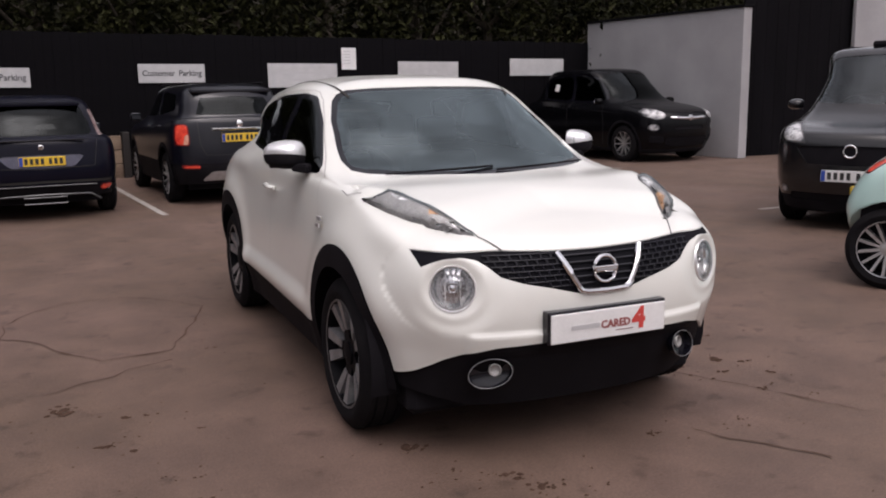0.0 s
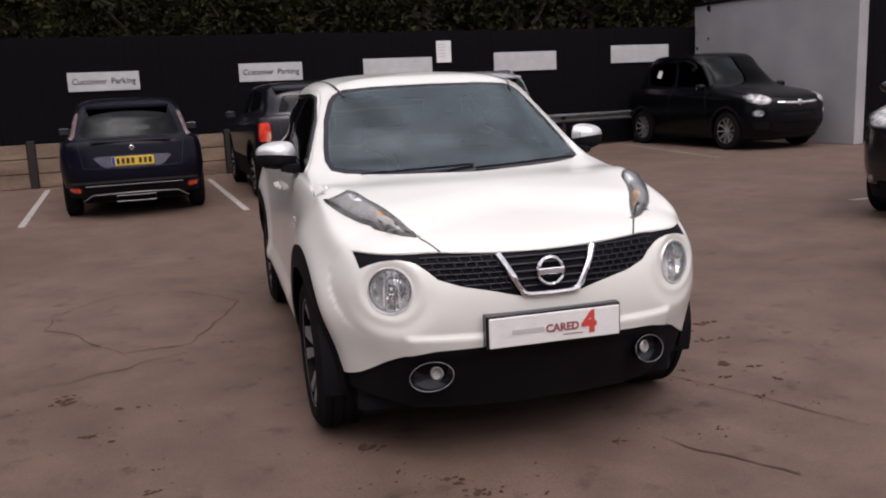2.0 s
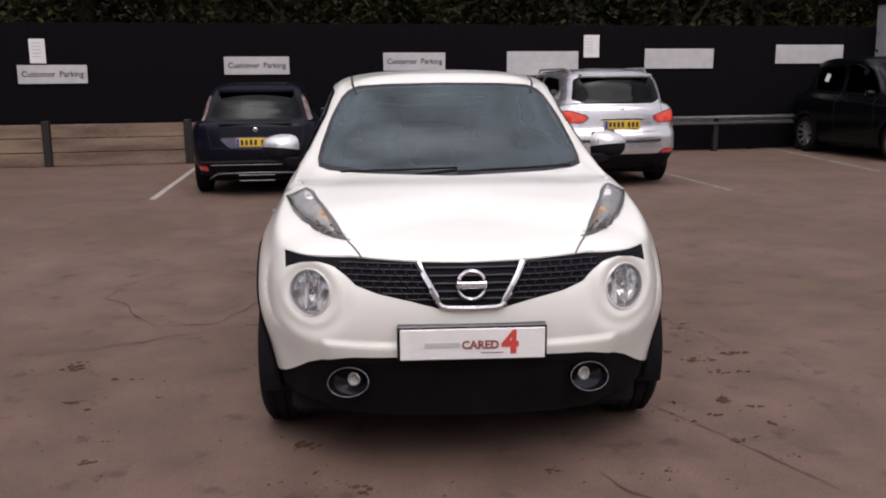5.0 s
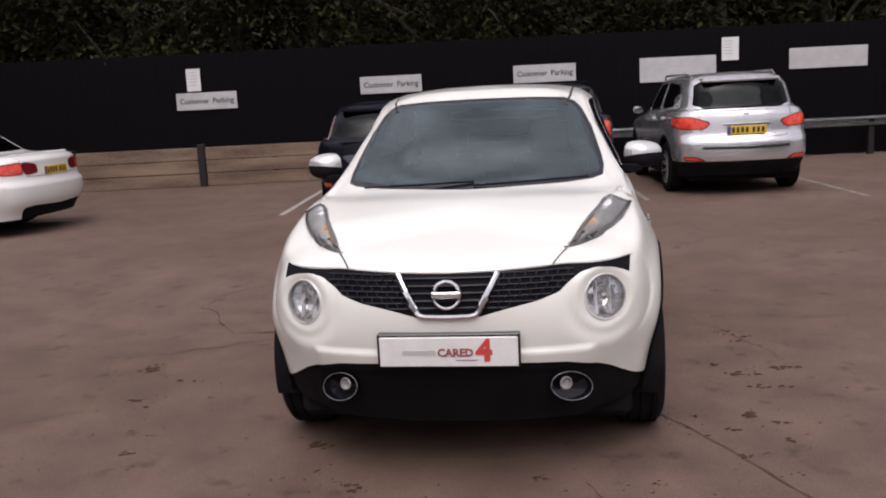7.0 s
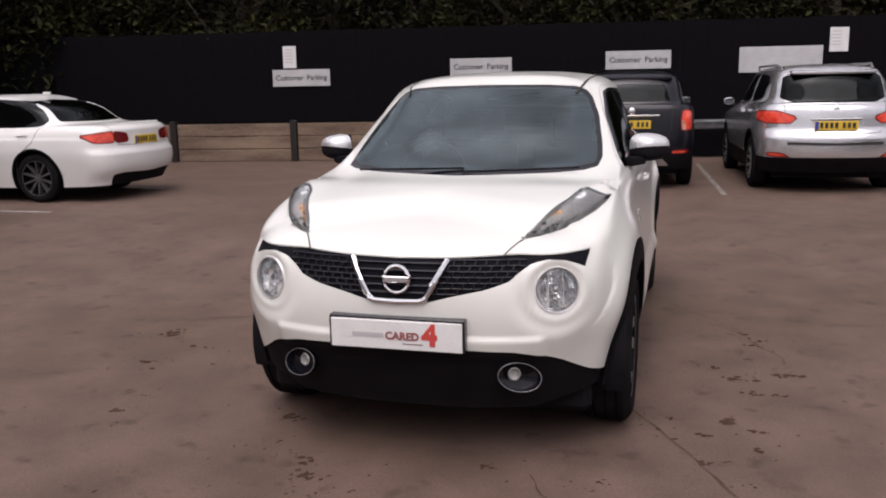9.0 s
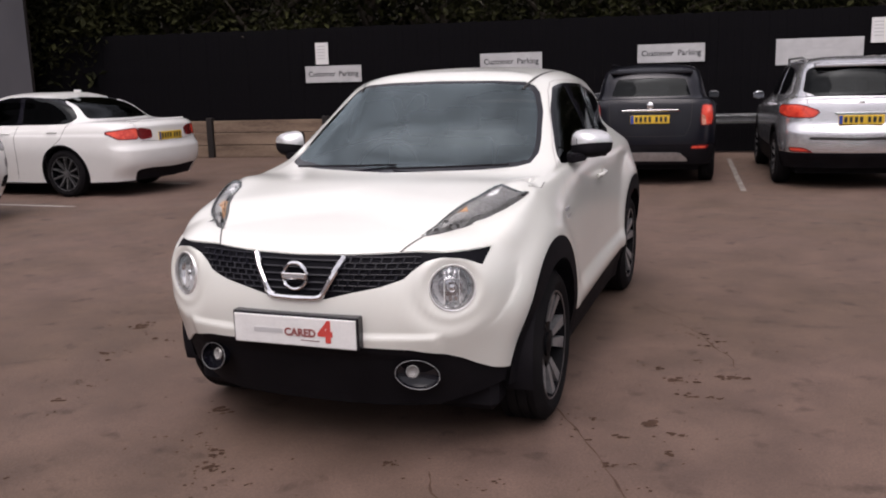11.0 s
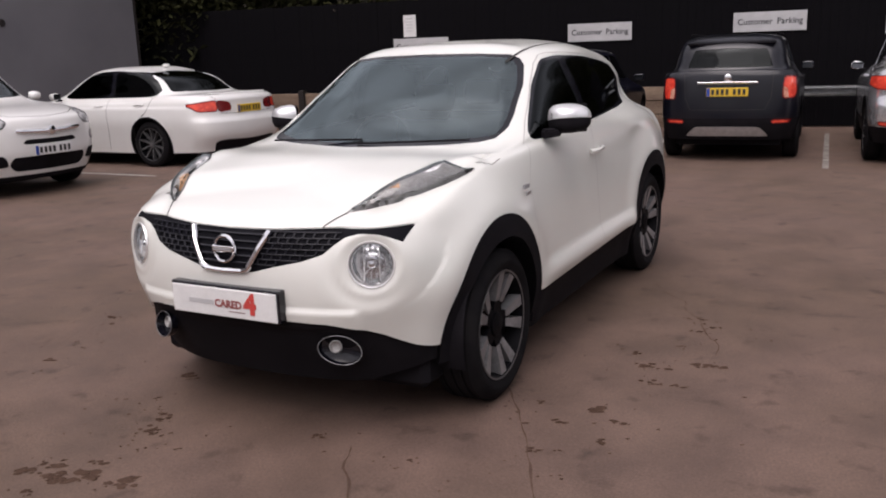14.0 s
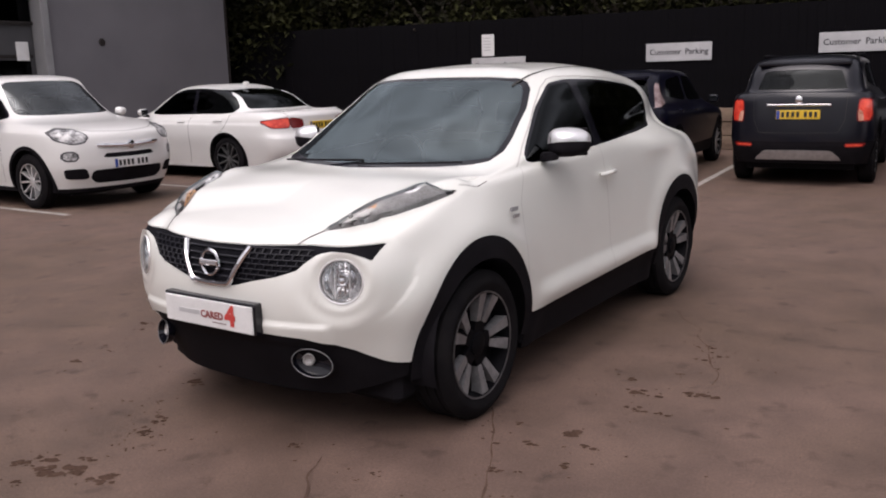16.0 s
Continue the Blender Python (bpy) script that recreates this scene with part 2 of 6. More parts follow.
GALVANISED = mottled("galvanised_steel", (0.35, 0.36, 0.37), (0.55, 0.56, 0.57), 8, (0.3, 0.5), 0, 90, 0.8)
LEAF = dull(mottled("leaves", (0.006, 0.0065, 0.004), (0.052, 0.054, 0.020), 0.8, (0.6, 0.8), 0, 4, balance=(0.42, 0.70)), 0.06)
BARK = mottled("bark", (0.03, 0.024, 0.018), (0.075, 0.06, 0.045), 6, (0.85, 0.95), 0.004, 40, stretch=(1, 1, 0.3))
SOIL = mottled("bank_soil", (0.02, 0.018, 0.012), (0.04, 0.034, 0.023), 2, (0.85, 0.95))
GREY_TRIM = mottled("pale_steel_trim", (0.2, 0.2, 0.21), (0.26, 0.26, 0.27), 3, (0.5, 0.7))
DOOR_GREY = mottled("dark_door_paint", (0.05, 0.05, 0.055), (0.075, 0.075, 0.08), 2, (0.4, 0.6))
MUD = dull(mottled("mud_and_leaf_litter", (0.048, 0.029, 0.021), (0.086, 0.054, 0.041), 12, (0.8, 0.95), 0.002, 90), 0.04)
TAR = dull(mottled("tar_seam", (0.072, 0.047, 0.037), (0.108, 0.071, 0.057), 14, (0.8, 0.95)), 0.05)

# ---- mesh helpers ----
def finish(name, bm, mat, smooth=False, angle=40):
    me = bpy.data.meshes.new(name)
    bm.normal_update()
    bm.to_mesh(me)
    bm.free()
    me.materials.append(mat)
    if smooth:
        me.polygons.foreach_set("use_smooth", [True] * len(me.polygons))
        me.set_sharp_from_angle(angle=radians(angle))
    return me


def part(name, bm, mat, parent, label="", smooth=False, m=None):
    ob = new(name, finish(name, bm, mat, smooth))
    ob.parent = parent
    if m is not None:
        ob.matrix_basis = m
    return tagged(ob, label)


def thing(name, label, category, m=Matrix(), group="", kind=""):
    ob = new(name)
    ob.matrix_basis = m
    return tagged(ob, label, category, group, kind)


def solid(name, bm, mat, label, category, m=Matrix(), kind="", group="", smooth=False):
    ob = new(name, finish(name, bm, mat, smooth))
    ob.matrix_basis = m
    return tagged(ob, label, category, group, kind)


def add_box(bm, lo, hi, bevel=0.0, seg=1):
    made = bmesh.ops.create_cube(bm, size=1.0)["verts"]
    lo, hi = Vector(lo), Vector(hi)
    for v in made:
        v.co = Vector([(lo[i] + hi[i]) / 2 + v.co[i] * (hi[i] - lo[i]) for i in range(3)])
    if bevel:
        es = list({e for v in made for e in v.link_edges})
        bmesh.ops.bevel(bm, geom=es, offset=bevel, segments=seg, affect="EDGES", profile=0.6)
    return bm


def box(lo, hi, bevel=0.0, seg=1):
    return add_box(bmesh.new(), lo, hi, bevel, seg)


def add_tube(bm, pts, r, n=8, closed=False, flat=1.0):
    """A tube of radius r (or radii) along pts."""
    pts = [Vector(p) for p in pts]
    radii = r if isinstance(r, (list, tuple)) else [r] * len(pts)
    rings = []
    k = len(pts)
    for i, p in enumerate(pts):
        a, b = pts[(i - 1) % k if closed else max(i - 1, 0)], pts[(i + 1) % k if closed else min(i + 1, k - 1)]
        d = (b - a).normalized()
        ref = Vector((0, 0, 1)) if abs(d.z) < 0.9 else Vector((0, 1, 0))
        s = d.cross(ref).normalized()
        u = s.cross(d)
        rings.append([bm.verts.new(p + radii[i] * (math.cos(2 * math.pi * j / n) * s * flat + math.sin(2 * math.pi * j / n) * u)) for j in range(n)])
    for i in range(k if closed else k - 1):
        A, B = rings[i], rings[(i + 1) % k]
        for j in range(n):
            bm.faces.new((A[j], A[(j + 1) % n], B[(j + 1) % n], B[j]))
    if not closed:
        bm.faces.new(rings[0][::-1])
        bm.faces.new(rings[-1])
    return bm


def add_lathe(bm, profile, n=32, axis="x", centre=(0, 0, 0)):
    """Turns (along, radius) points about an axis."""
    c = Vector(centre)
    rings = []
    for a, r in profile:
        ring = []
        for j in range(n):
            t = 2 * math.pi * j / n
            p, q = r * math.cos(t), r * math.sin(t)
            ring.append(bm.verts.new(c + Vector({"x": (a, p, q), "y": (p, a, q), "z": (p, q, a)}[axis])))
        rings.append(ring)
    for A, B in zip(rings, rings[1:]):
        for j in range(n):
            bm.faces.new((A[j], A[(j + 1) % n], B[(j + 1) % n], B[j]))
    bmesh.ops.recalc_face_normals(bm, faces=bm.faces)
    return bm


def add_prism(bm, outline, depth, to3d):
    """A flat outline (2D points) given a depth; to3d maps (u, v, w) to a place."""
    a = [bm.verts.new(to3d(u, v, 0)) for u, v in outline]
    b = [bm.verts.new(to3d(u, v, depth)) for u, v in outline]
    bm.faces.new(a)
    bm.faces.new(b[::-1])
    for i in range(len(a)):
        j = (i + 1) % len(a)
        bm.faces.new((a[i], b[i], b[j], a[j]))
    bmesh.ops.recalc_face_normals(bm, faces=bm.faces)
    return bm


def text_mesh(words, size, depth=0.001, align="CENTER", weight=0.0):
    cu = bpy.data.curves.new("lettering", "FONT")
    cu.body, cu.size, cu.extrude, cu.align_x, cu.align_y = words, size, depth, align, "CENTER"
    cu.resolution_u, cu.offset = 2, weight
    ob = new("lettering", cu)
    me = bpy.data.meshes.new_from_object(ob.evaluated_get(bpy.context.evaluated_depsgraph_get()))
    bpy.data.objects.remove(ob)
    bm = bmesh.new()
    bm.from_mesh(me)
    bpy.data.meshes.remove(me)
    return bm


# ---- curved sheets that can be cut along outlines ----
def step(v):
    v = max(0.0, min(1.0, v))
    return v * v * (3 - 2 * v)


def spline(a, b, c, d, t):
    return 0.5 * (2 * b + (c - a) * t + (2 * a - 5 * b + 4 * c - d) * t * t + (3 * b - a - 3 * c + d) * t ** 3)


class Sheet:
    """Points with normals, and faces over them, for the x >= 0 half of a body."""

    def __init__(self, P, N, faces):
        self.P, self.N, self.F = P, N, faces

    def cut(self, f):
        """Two sheets, inside (f < 0) and outside, parted exactly along f = 0."""
        P, N = self.P, self.N
        need = {i for face in self.F for i in face}
        val = {i: f(*P[i]) for i in need}
        mid = {}

        def between(i, j):
            key = (min(i, j), max(i, j))
            if key not in mid:
                t = val[i] / (val[i] - val[j])
                P.append(P[i] + t * (P[j] - P[i]))
                nn = N[i] + t * (N[j] - N[i])
                N.append(nn / (np.linalg.norm(nn) + 1e-9))
                mid[key] = len(P) - 1
            return mid[key]

        ins, outs = [], []
        for face in self.F:
            neg = [val[i] < 0 for i in face]
            if all(neg):
                ins.append(face)
            elif not any(neg):
                outs.append(face)
            else:
                a, b = [], []
                for k, i in enumerate(face):
                    j = face[(k + 1) % len(face)]
                    (a if val[i] < 0 else b).append(i)
                    if (val[i] < 0) != (val[j] < 0):
                        m = between(i, j)
                        a.append(m)
                        b.append(m)
                if len(a) > 2:
                    ins.append(tuple(a))
                if len(b) > 2:
                    outs.append(tuple(b))
        return Sheet(P, N, ins), Sheet(P, N, outs)

    def __add__(self, other):
        return Sheet(self.P, self.N, self.F + other.F)

    def mesh(self, name, mat, sides=(1, -1), off=0.0, rim=0.0, shift=(0, 0, 0)):
        """A mesh of the sheet, on one side or both, moved along its normals, with its edges folded in by rim."""
        co, no, faces = [], [], []
        used = sorted({i for f in self.F for i in f})
        edges = {}
        for f in self.F:
            for k in range(len(f)):
                e = (f[k], f[(k + 1) % len(f)])
                if (e[1], e[0]) in edges:
                    del edges[(e[1], e[0])]
                else:
                    edges[e] = True
        for s in sides:
            base = len(co)
            at = {i: base + k for k, i in enumerate(used)}
            for i in used:
                p, q = self.P[i] + off * self.N[i] + np.array(shift), self.N[i]
                co.append((s * p[0], p[1], p[2]))
                no.append((s * q[0], q[1], q[2]))
            for f in self.F:
                g = tuple(at[i] for i in f)
                faces.append(g if s > 0 else g[::-1])
            if rim:
                low = {}
                for a, b in edges:
                    if self.P[a][0] < 1e-4 and self.P[b][0] < 1e-4:
                        continue
                    for i in (a, b):
                        if i not in low:
                            p = self.P[i] + (off - rim) * self.N[i] + np.array(shift)
                            low[i] = len(co)
                            co.append((s * p[0], p[1], p[2]))
                            q = self.N[i]
                            no.append((s * q[0], q[1], q[2]))
                    g = (at[b], at[a], low[a], low[b])
                    faces.append(g if s > 0 else g[::-1])
        me = bpy.data.meshes.new(name)
        me.from_pydata(co, [], faces)
        me.materials.append(mat)
        me.polygons.foreach_set("use_smooth", [True] * len(me.polygons))
        me.update()
        me.normals_split_custom_set_from_vertices(no)
        return me


def sheet_part(name, sheet, mat, parent, label="", sides=(1, -1), off=0.0, rim=0.012, shift=(0, 0, 0)):
    if not sheet.F:
        return None
    ob = new(name, sheet.mesh(name, mat, sides, off, rim, shift))
    ob.parent = parent
    return tagged(ob, label)


def surface(rings, nu, nv, bump=None):
    """A smooth sheet through rings of places that run from the nose's middle round one side to the tail's middle."""
    R = np.array(rings, float)
    k, m = R.shape[:2]
    flip = np.array([-1, 1, 1])
    ext = np.concatenate([R[:, 1:2] * flip, R, R[:, -2:-1] * flip], 1)
    rows = np.concatenate([spline(ext[:, j], ext[:, j + 1], ext[:, j + 2], ext[:, j + 3], t)[:, None] for j in range(m - 1) for t in np.arange(nu) / nu] + [R[:, -1:]], 1)
    ext = np.concatenate([2 * rows[:1] - rows[1:2], rows, rows[-2:-1] * flip], 0)
    G = np.concatenate([spline(ext[i], ext[i + 1], ext[i + 2], ext[i + 3], t)[None] for i in range(k - 1) for t in np.arange(nv) / nv] + [rows[-1:]], 0)
    G[:, 0, 0] = G[:, -1, 0] = 0
    G[-1, :, 0] = 0
    G[..., 0] = np.maximum(G[..., 0], 0)

    def normals(G):
        du = np.gradient(G, axis=1)
        dv = np.gradient(G, axis=0)
        du[:, 0] = (G[:, 1] - G[:, 0]) * (1, 0, 0)
        du[:, -1] = (G[:, -1] - G[:, -2]) * (1, 0, 0)
        dv[-1] = (G[-1] - G[-2]) * (1, 0, 0)
        n = np.cross(du, dv)
        return n / (np.linalg.norm(n, axis=2, keepdims=True) + 1e-9)

    N = normals(G)
    if bump:
        for i in range(G.shape[0]):
            for j in range(G.shape[1]):
                G[i, j] += np.array(bump(*G[i, j], N[i, j]))
        N = normals(G)
    h, w = G.shape[:2]
    P, NN = [p for p in G.reshape(-1, 3)], [q for q in N.reshape(-1, 3)]
    F = [(i * w + j, i * w + j + 1, (i + 1) * w + j + 1, (i + 1) * w + j) for i in range(h - 1) for j in range(w - 1)]
    return Sheet(P, NN, F)


def poly_dist(poly):
    """Signed distance in the plane to a closed outline, negative inside."""
    pts = np.array(poly, float)
    nxt = np.roll(pts, -1, 0)
    d = nxt - pts
    dd = (d * d).sum(1) + 1e-12

    def f(u, v):
        q = np.array((u, v))
        t = np.clip(((q - pts) * d).sum(1) / dd, 0, 1)
        near = np.sqrt((((pts + t[:, None] * d) - q) ** 2).sum(1).min())
        a, b = pts, nxt
        cross = ((a[:, 1] > v) != (b[:, 1] > v)) & (u < (b[:, 0] - a[:, 0]) * (v - a[:, 1]) / (b[:, 1] - a[:, 1] + 1e-12) + a[:, 0])
        return -near if cross.sum() % 2 else near

    return f


def rounded(poly, r=0.25, n=4):
    """An outline with its corners cut round: r is the share of each side that is given up."""
    out = []
    k = len(poly)
    for i in range(k):
        a, b, c = (np.array(poly[(i + s) % k], float) for s in (-1, 0, 1))
        p, q = b + (a - b) * r, b + (c - b) * r
        out += [tuple((1 - t) ** 2 * p + 2 * t * (1 - t) * b + t * t * q) for t in np.arange(n + 1) / n]
    return out


def side_cut(poly, x_min=0.3):
    f = poly_dist(poly)
    return lambda x, y, z: f(y, z) if x > x_min else abs(f(y, z)) + 0.01


def front_cut(poly, y_max=-1.2):
    f = poly_dist(poly)
    return lambda x, y, z: f(x, z) if y < y_max else abs(f(x, z)) + 0.01


def rear_cut(poly, y_min=1.0):
    f = poly_dist(poly)
    return lambda x, y, z: f(x, z) if y > y_min else abs(f(x, z)) + 0.01


def top_cut(poly, z_min=0.7):
    f = poly_dist(poly)
    return lambda x, y, z: f(x, y) if z > z_min else abs(f(x, y)) + 0.01


def drape(S, ok, plane):
    """A function that lays a 2D place on a sheet along one axis: the place in 3D and the normal there."""
    u, v, m = {"side": (1, 2, 0), "front": (0, 2, 1), "top": (0, 1, 2)}[plane]
    keep = [i for i in range(len(S.P)) if ok(*S.P[i]) and abs(S.N[i][m]) > 0.12]
    P, N = np.array([S.P[i] for i in keep]), np.array([S.N[i] for i in keep])

    def on(a, b):
        d = (P[:, u] - a) ** 2 + (P[:, v] - b) ** 2
        k = np.argpartition(d, 4)[:4]
        w = 1 / (d[k] + 1e-7)
        w /= w.sum()
        h = P[k, m] - (N[k, u] * (a - P[k, u]) + N[k, v] * (b - P[k, v])) / N[k, m]
        out = np.zeros(3)
        out[u], out[v], out[m] = a, b, (h * w).sum()
        n = (N[k] * w[:, None]).sum(0)
        return out, n / np.linalg.norm(n)

    return on


def seam(car, S, pts, plane, width, ok, sides=(1, -1), mat=None):
    """A thin dark strip along a panel gap, laid on the body."""
    on = drape(S, ok, plane)
    line = []
    for (a, b), (c, d) in zip(pts, pts[1:]):
        n = max(2, int(math.hypot(c - a, d - b) / 0.025))
        line += [(a + (c - a) * i / n, b + (d - b) * i / n) for i in range(n)]
    line.append(pts[-1])
    laid = [on(abs(a) if plane != "side" else a, b) for a, b in line]
    place = [Vector((math.copysign(p[0], a) if plane != "side" else p[0], p[1], p[2])) for (p, n), (a, b) in zip(laid, line)]
    norm = [Vector((math.copysign(1, a) * n[0] if plane != "side" else n[0], n[1], n[2])) for (p, n), (a, b) in zip(laid, line)]
    for side in sides:
        bm = bmesh.new()
        prev = None
        for i, (p, n) in enumerate(zip(place, norm)):
            t = (place[min(i + 1, len(place) - 1)] - place[max(i - 1, 0)]).normalized()
            b = n.cross(t).normalized() * width / 2
            q = p + n * 0.0016
            now = [bm.verts.new((side * r.x, r.y, r.z)) for r in (q + b, q - b)]
            if prev:
                bm.faces.new((prev[0], prev[1], now[1], now[0]) if side > 0 else (prev[1], prev[0], now[0], now[1]))
            prev = now
        part("panel_gap", bm, mat or SEAM, car, "dark panel gap", smooth=True)


def ring_of(yF, yR, w, zF, zM, zR, cF, cR, full=(0.985, 1, 1, 1, 1, 0.985)):
    """One ring of a body: nose, tail, half width, heights at nose, middle and tail, and how far the corners reach back."""
    xs = [0, 0.42, 0.76, 0.93, *full, 0.94, 0.78, 0.42, 0]
    a, b = yF + cF * 1.5, yR - cR * 1.5
    ys = [yF, yF + 0.08 * cF, yF + 0.34 * cF, yF + 0.8 * cF] + [a + (b - a) * i / 5 for i in range(6)] + [yR - 0.8 * cR, yR - 0.34 * cR, yR - 0.08 * cR, yR]
    out = []
    for x, y in zip(xs, ys):
        t = (y - yF) / (yR - yF)
        z = zF + (zM - zF) * min(t / 0.45, 1) if t < 0.5 else zM + (zR - zM) * max((t - 0.6) / 0.4, 0)
        out.append((x * w, y, z))
    return out

# ---- the site: ground, fence, walls, trees ----
def fence_y(x):
    return 12.15 + 0.14 * x


GROUND = -0.025
FENCE_TURN = math.degrees(math.atan(0.14))

bm = bmesh.new()
bmesh.ops.create_grid(bm, x_segments=8, y_segments=8, size=300)
solid("ground", bm, ASPHALT, "worn brown-grey asphalt car park with stains", "ground", pose(0, 0, GROUND), kind="structure")


def bay_line(a, b, wide=0.09, coat=None):
    a, b = Vector((*a, GROUND)), Vector((*b, GROUND))
    d = b - a
    bm = bmesh.new()
    n = max(2, int(d.length / 0.12))
    rows = []
    side = Vector((-d.y, d.x, 0)).normalized() * wide / 2
    for i in range(n + 1):
        p = a + d * i / n
        j = [noise.noise(Vector((p.x * 9, p.y * 9, s))) * 0.012 for s in (0, 5)]
        rows.append([bm.verts.new(p + side * (1 + j[0] * 9) + Vector((0, 0, 0.004))), bm.verts.new(p - side * (1 + j[1] * 9) + Vector((0, 0, 0.004)))])
    for r, q in zip(rows, rows[1:]):
        bm.faces.new((r[0], r[1], q[1], q[0]))
    solid("bay_line", bm, coat or LINE_PAINT, "worn white painted parking bay line on asphalt", "road marking", kind="structure")


for x, coat in ((-3.45, None), (-0.78, None), (4.25, FADED_LINE)):
    bay_line((x + 0.06, 6.3), (x - 0.35, 11.0), 0.085, coat)
bay_line((1.60, 6.6), (1.325, 11.0), 0.07, FADED_LINE)
bay_line((7.58, 8.4), (7.92, 13.2), 0.09, FADED_LINE)
for y in (-1.0, 1.49, 3.97, 6.45):
    bay_line((-6.55, y), (-11.5, y))
bay_line((5.75, 3.05), (10.5, 3.15))

# the fence of black boards on posts
along = pose(0, 12.15, 0, 0, 0, FENCE_TURN)
fence = thing("board_fence", "tall black-stained timber board fence", "fence", along)
tall = finish("board", box((0, 0, 0), (0.1485, 0.022, 1.0)), FENCE)
for j in range(194):
    x = -18.0 + 0.15 * j
    low, top = 0.0 if x > -3.0 else 0.7, 2.55 + random.uniform(-0.012, 0.012)
    ob = new("board", tall)
    ob.parent = fence
    ob.matrix_basis = pose(x, random.uniform(-0.004, 0.004), low) @ Matrix.Diagonal((1, 1, top - low, 1))
for z in (0.95, 2.2):
    part("rail", box((-16, 0.024, z), (10.9, 0.08, z + 0.09)), FENCE, fence)
for i in range(11):
    x = -15.4 + 2.55 * i
    part("fence_post", box((x - 0.05, 0.08, GROUND), (x + 0.05, 0.18, 2.5)), FENCE, fence)

wall = thing("sleeper_wall", "low retaining wall of weathered timber boards between dark posts", "retaining wall", along)
posts = [-14.6, -12.0, -9.15, -6.6, -4.12, -1.5, -0.74]
for a, b in zip(posts, posts[1:]):
    for k in range(3):
        j = random.uniform(-0.01, 0.01)
        part("board", box((a + 0.07, -0.10 + j, -0.02 + 0.257 * k), (b - 0.07, -0.03 + j, -0.025 + 0.257 * (k + 1) - 0.008), 0.008), SLEEPER, wall)
for x in posts:
    part("post", box((x - 0.065, -0.16, GROUND), (x + 0.065, -0.005, 0.80), 0.008), POST, wall)

rail = thing("guard_rail", "galvanised steel guard rail on short dark posts before the fence", "guard rail", along)
bm = bmesh.new()
prof = [(0.01, 0.53), (-0.04, 0.545), (-0.045, 0.575), (0.035, 0.60), (0.035, 0.645), (-0.045, 0.67), (-0.04, 0.70), (0.01, 0.715)]
ends = [[bm.verts.new((x, -0.35 + u, v)) for u, v in prof] for x in (0.2, 8.6)]
for i in range(len(prof) - 1):
    bm.faces.new((ends[0][i], ends[0][i + 1], ends[1][i + 1], ends[1][i]))
bmesh.ops.solidify(bm, geom=bm.faces[:], thickness=0.004)
part("beam", bm, GALVANISED, rail)
for i in range(5):
    part("rail_post", box((0.6 + 1.95 * i, -0.345, GROUND), (0.7 + 1.95 * i, -0.26, 0.70)), POST, rail, "dark steel post")


def sign(x0, x1, z0, z1, words, label):
    ob = thing("parking_sign", label, "sign", along @ pose(x0 * 1.0, 0, 0))
    w, h = x1 - x0, z1 - z0
    part("board", box((0, -0.022, z0), (w, -0.006, z1), 0.003), SIGN_WHITE, ob)
    if words:
        made = [text_mesh(word, 0.15, 0.0008, weight=0.0022) for word in words.split()]
        wide = [max(v.co.x for v in b.verts) - min(v.co.x for v in b.verts) for b in made]
        k, x = w * 0.83 / sum(wide), w * 0.055
        for b, wd in zip(made, wide):
            for v in b.verts:
                v.co.x *= k
            part("word", b, SIGN_INK, ob, "black lettering", m=pose(x + wd * k / 2, -0.0235, (z0 + z1) / 2, 90))
            x += wd * k + w * 0.06
    else:
        for k, wide in ((0, 0.62), (1, 0.4)):
            part("writing_bar", box((w * (0.5 - wide / 2), -0.0245, z0 + h * (0.28 + 0.3 * (1 - k))), (w * (0.5 + wide / 2), -0.0225, z0 + h * (0.36 + 0.3 * (1 - k)))), PALE_INK, ob, "faint grey line of writing")
    return ob


k = math.cos(radians(FENCE_TURN))
for x0, x1, z0, z1, words in ((-6.94, -5.77, 1.47, 1.80, "Customer Parking"), (-3.37, -2.18, 1.61, 1.94, "Customer Parking"), (-0.40, 0.81, 1.67, 2.01, "Customer Parking"),
                              (2.05, 3.53, 1.56, 2.03, ""), (4.95, 6.47, 1.68, 2.08, ""), (7.89, 9.47, 1.77, 2.16, "")):
    sign(x0 / k, x1 / k, z0, z1, words, "white sign reading Customer Parking on the black fence" if words else "white sign board with faint writing on the black fence")
for x0, x1, z0, z1 in ((-6.71, -6.44, 1.83, 2.26), (3.64, 3.97, 1.91, 2.35)):
    ob = thing("notice", "small white portrait notice fixed on the black fence", "notice", along @ pose(x0 / k, 0, 0))
    part("sheet", box((0, -0.02, z0), (x1 - x0, -0.006, z1), 0.002), PAPER, ob)
    for i in range(5):
        part("writing_bar", box((0.04, -0.0225, z1 - 0.08 - 0.06 * i), (0.2, -0.0205, z1 - 0.066 - 0.06 * i)), PALE_INK, ob)

# the white rendered wall and dark gates
white = thing("wall_white", "white painted rendered wall with a dark coping", "wall", pose(10.9, 9.0, 0, 0, 0, 8) @ pose(-11.0, -9.0, 0), kind="structure")
part("wall_face", box((11.0, 9.0, GROUND), (11.25, 13.66, 3.0), 0.01), RENDER_WHITE, white)
part("coping", box((10.96, 8.97, 3.002), (11.29, 13.66, 3.05), 0.006), FENCE, white)
gate = thing("dark_gate", "dark steel sheet gate and cladding beside the white wall", "gate")
for i in range(24):
    part("panel", box((11.3 + 0.3 * i, 9.4, GROUND), (11.592 + 0.3 * i, 9.45 + 0.02 * (i % 2), 3.4)), FENCE, gate)
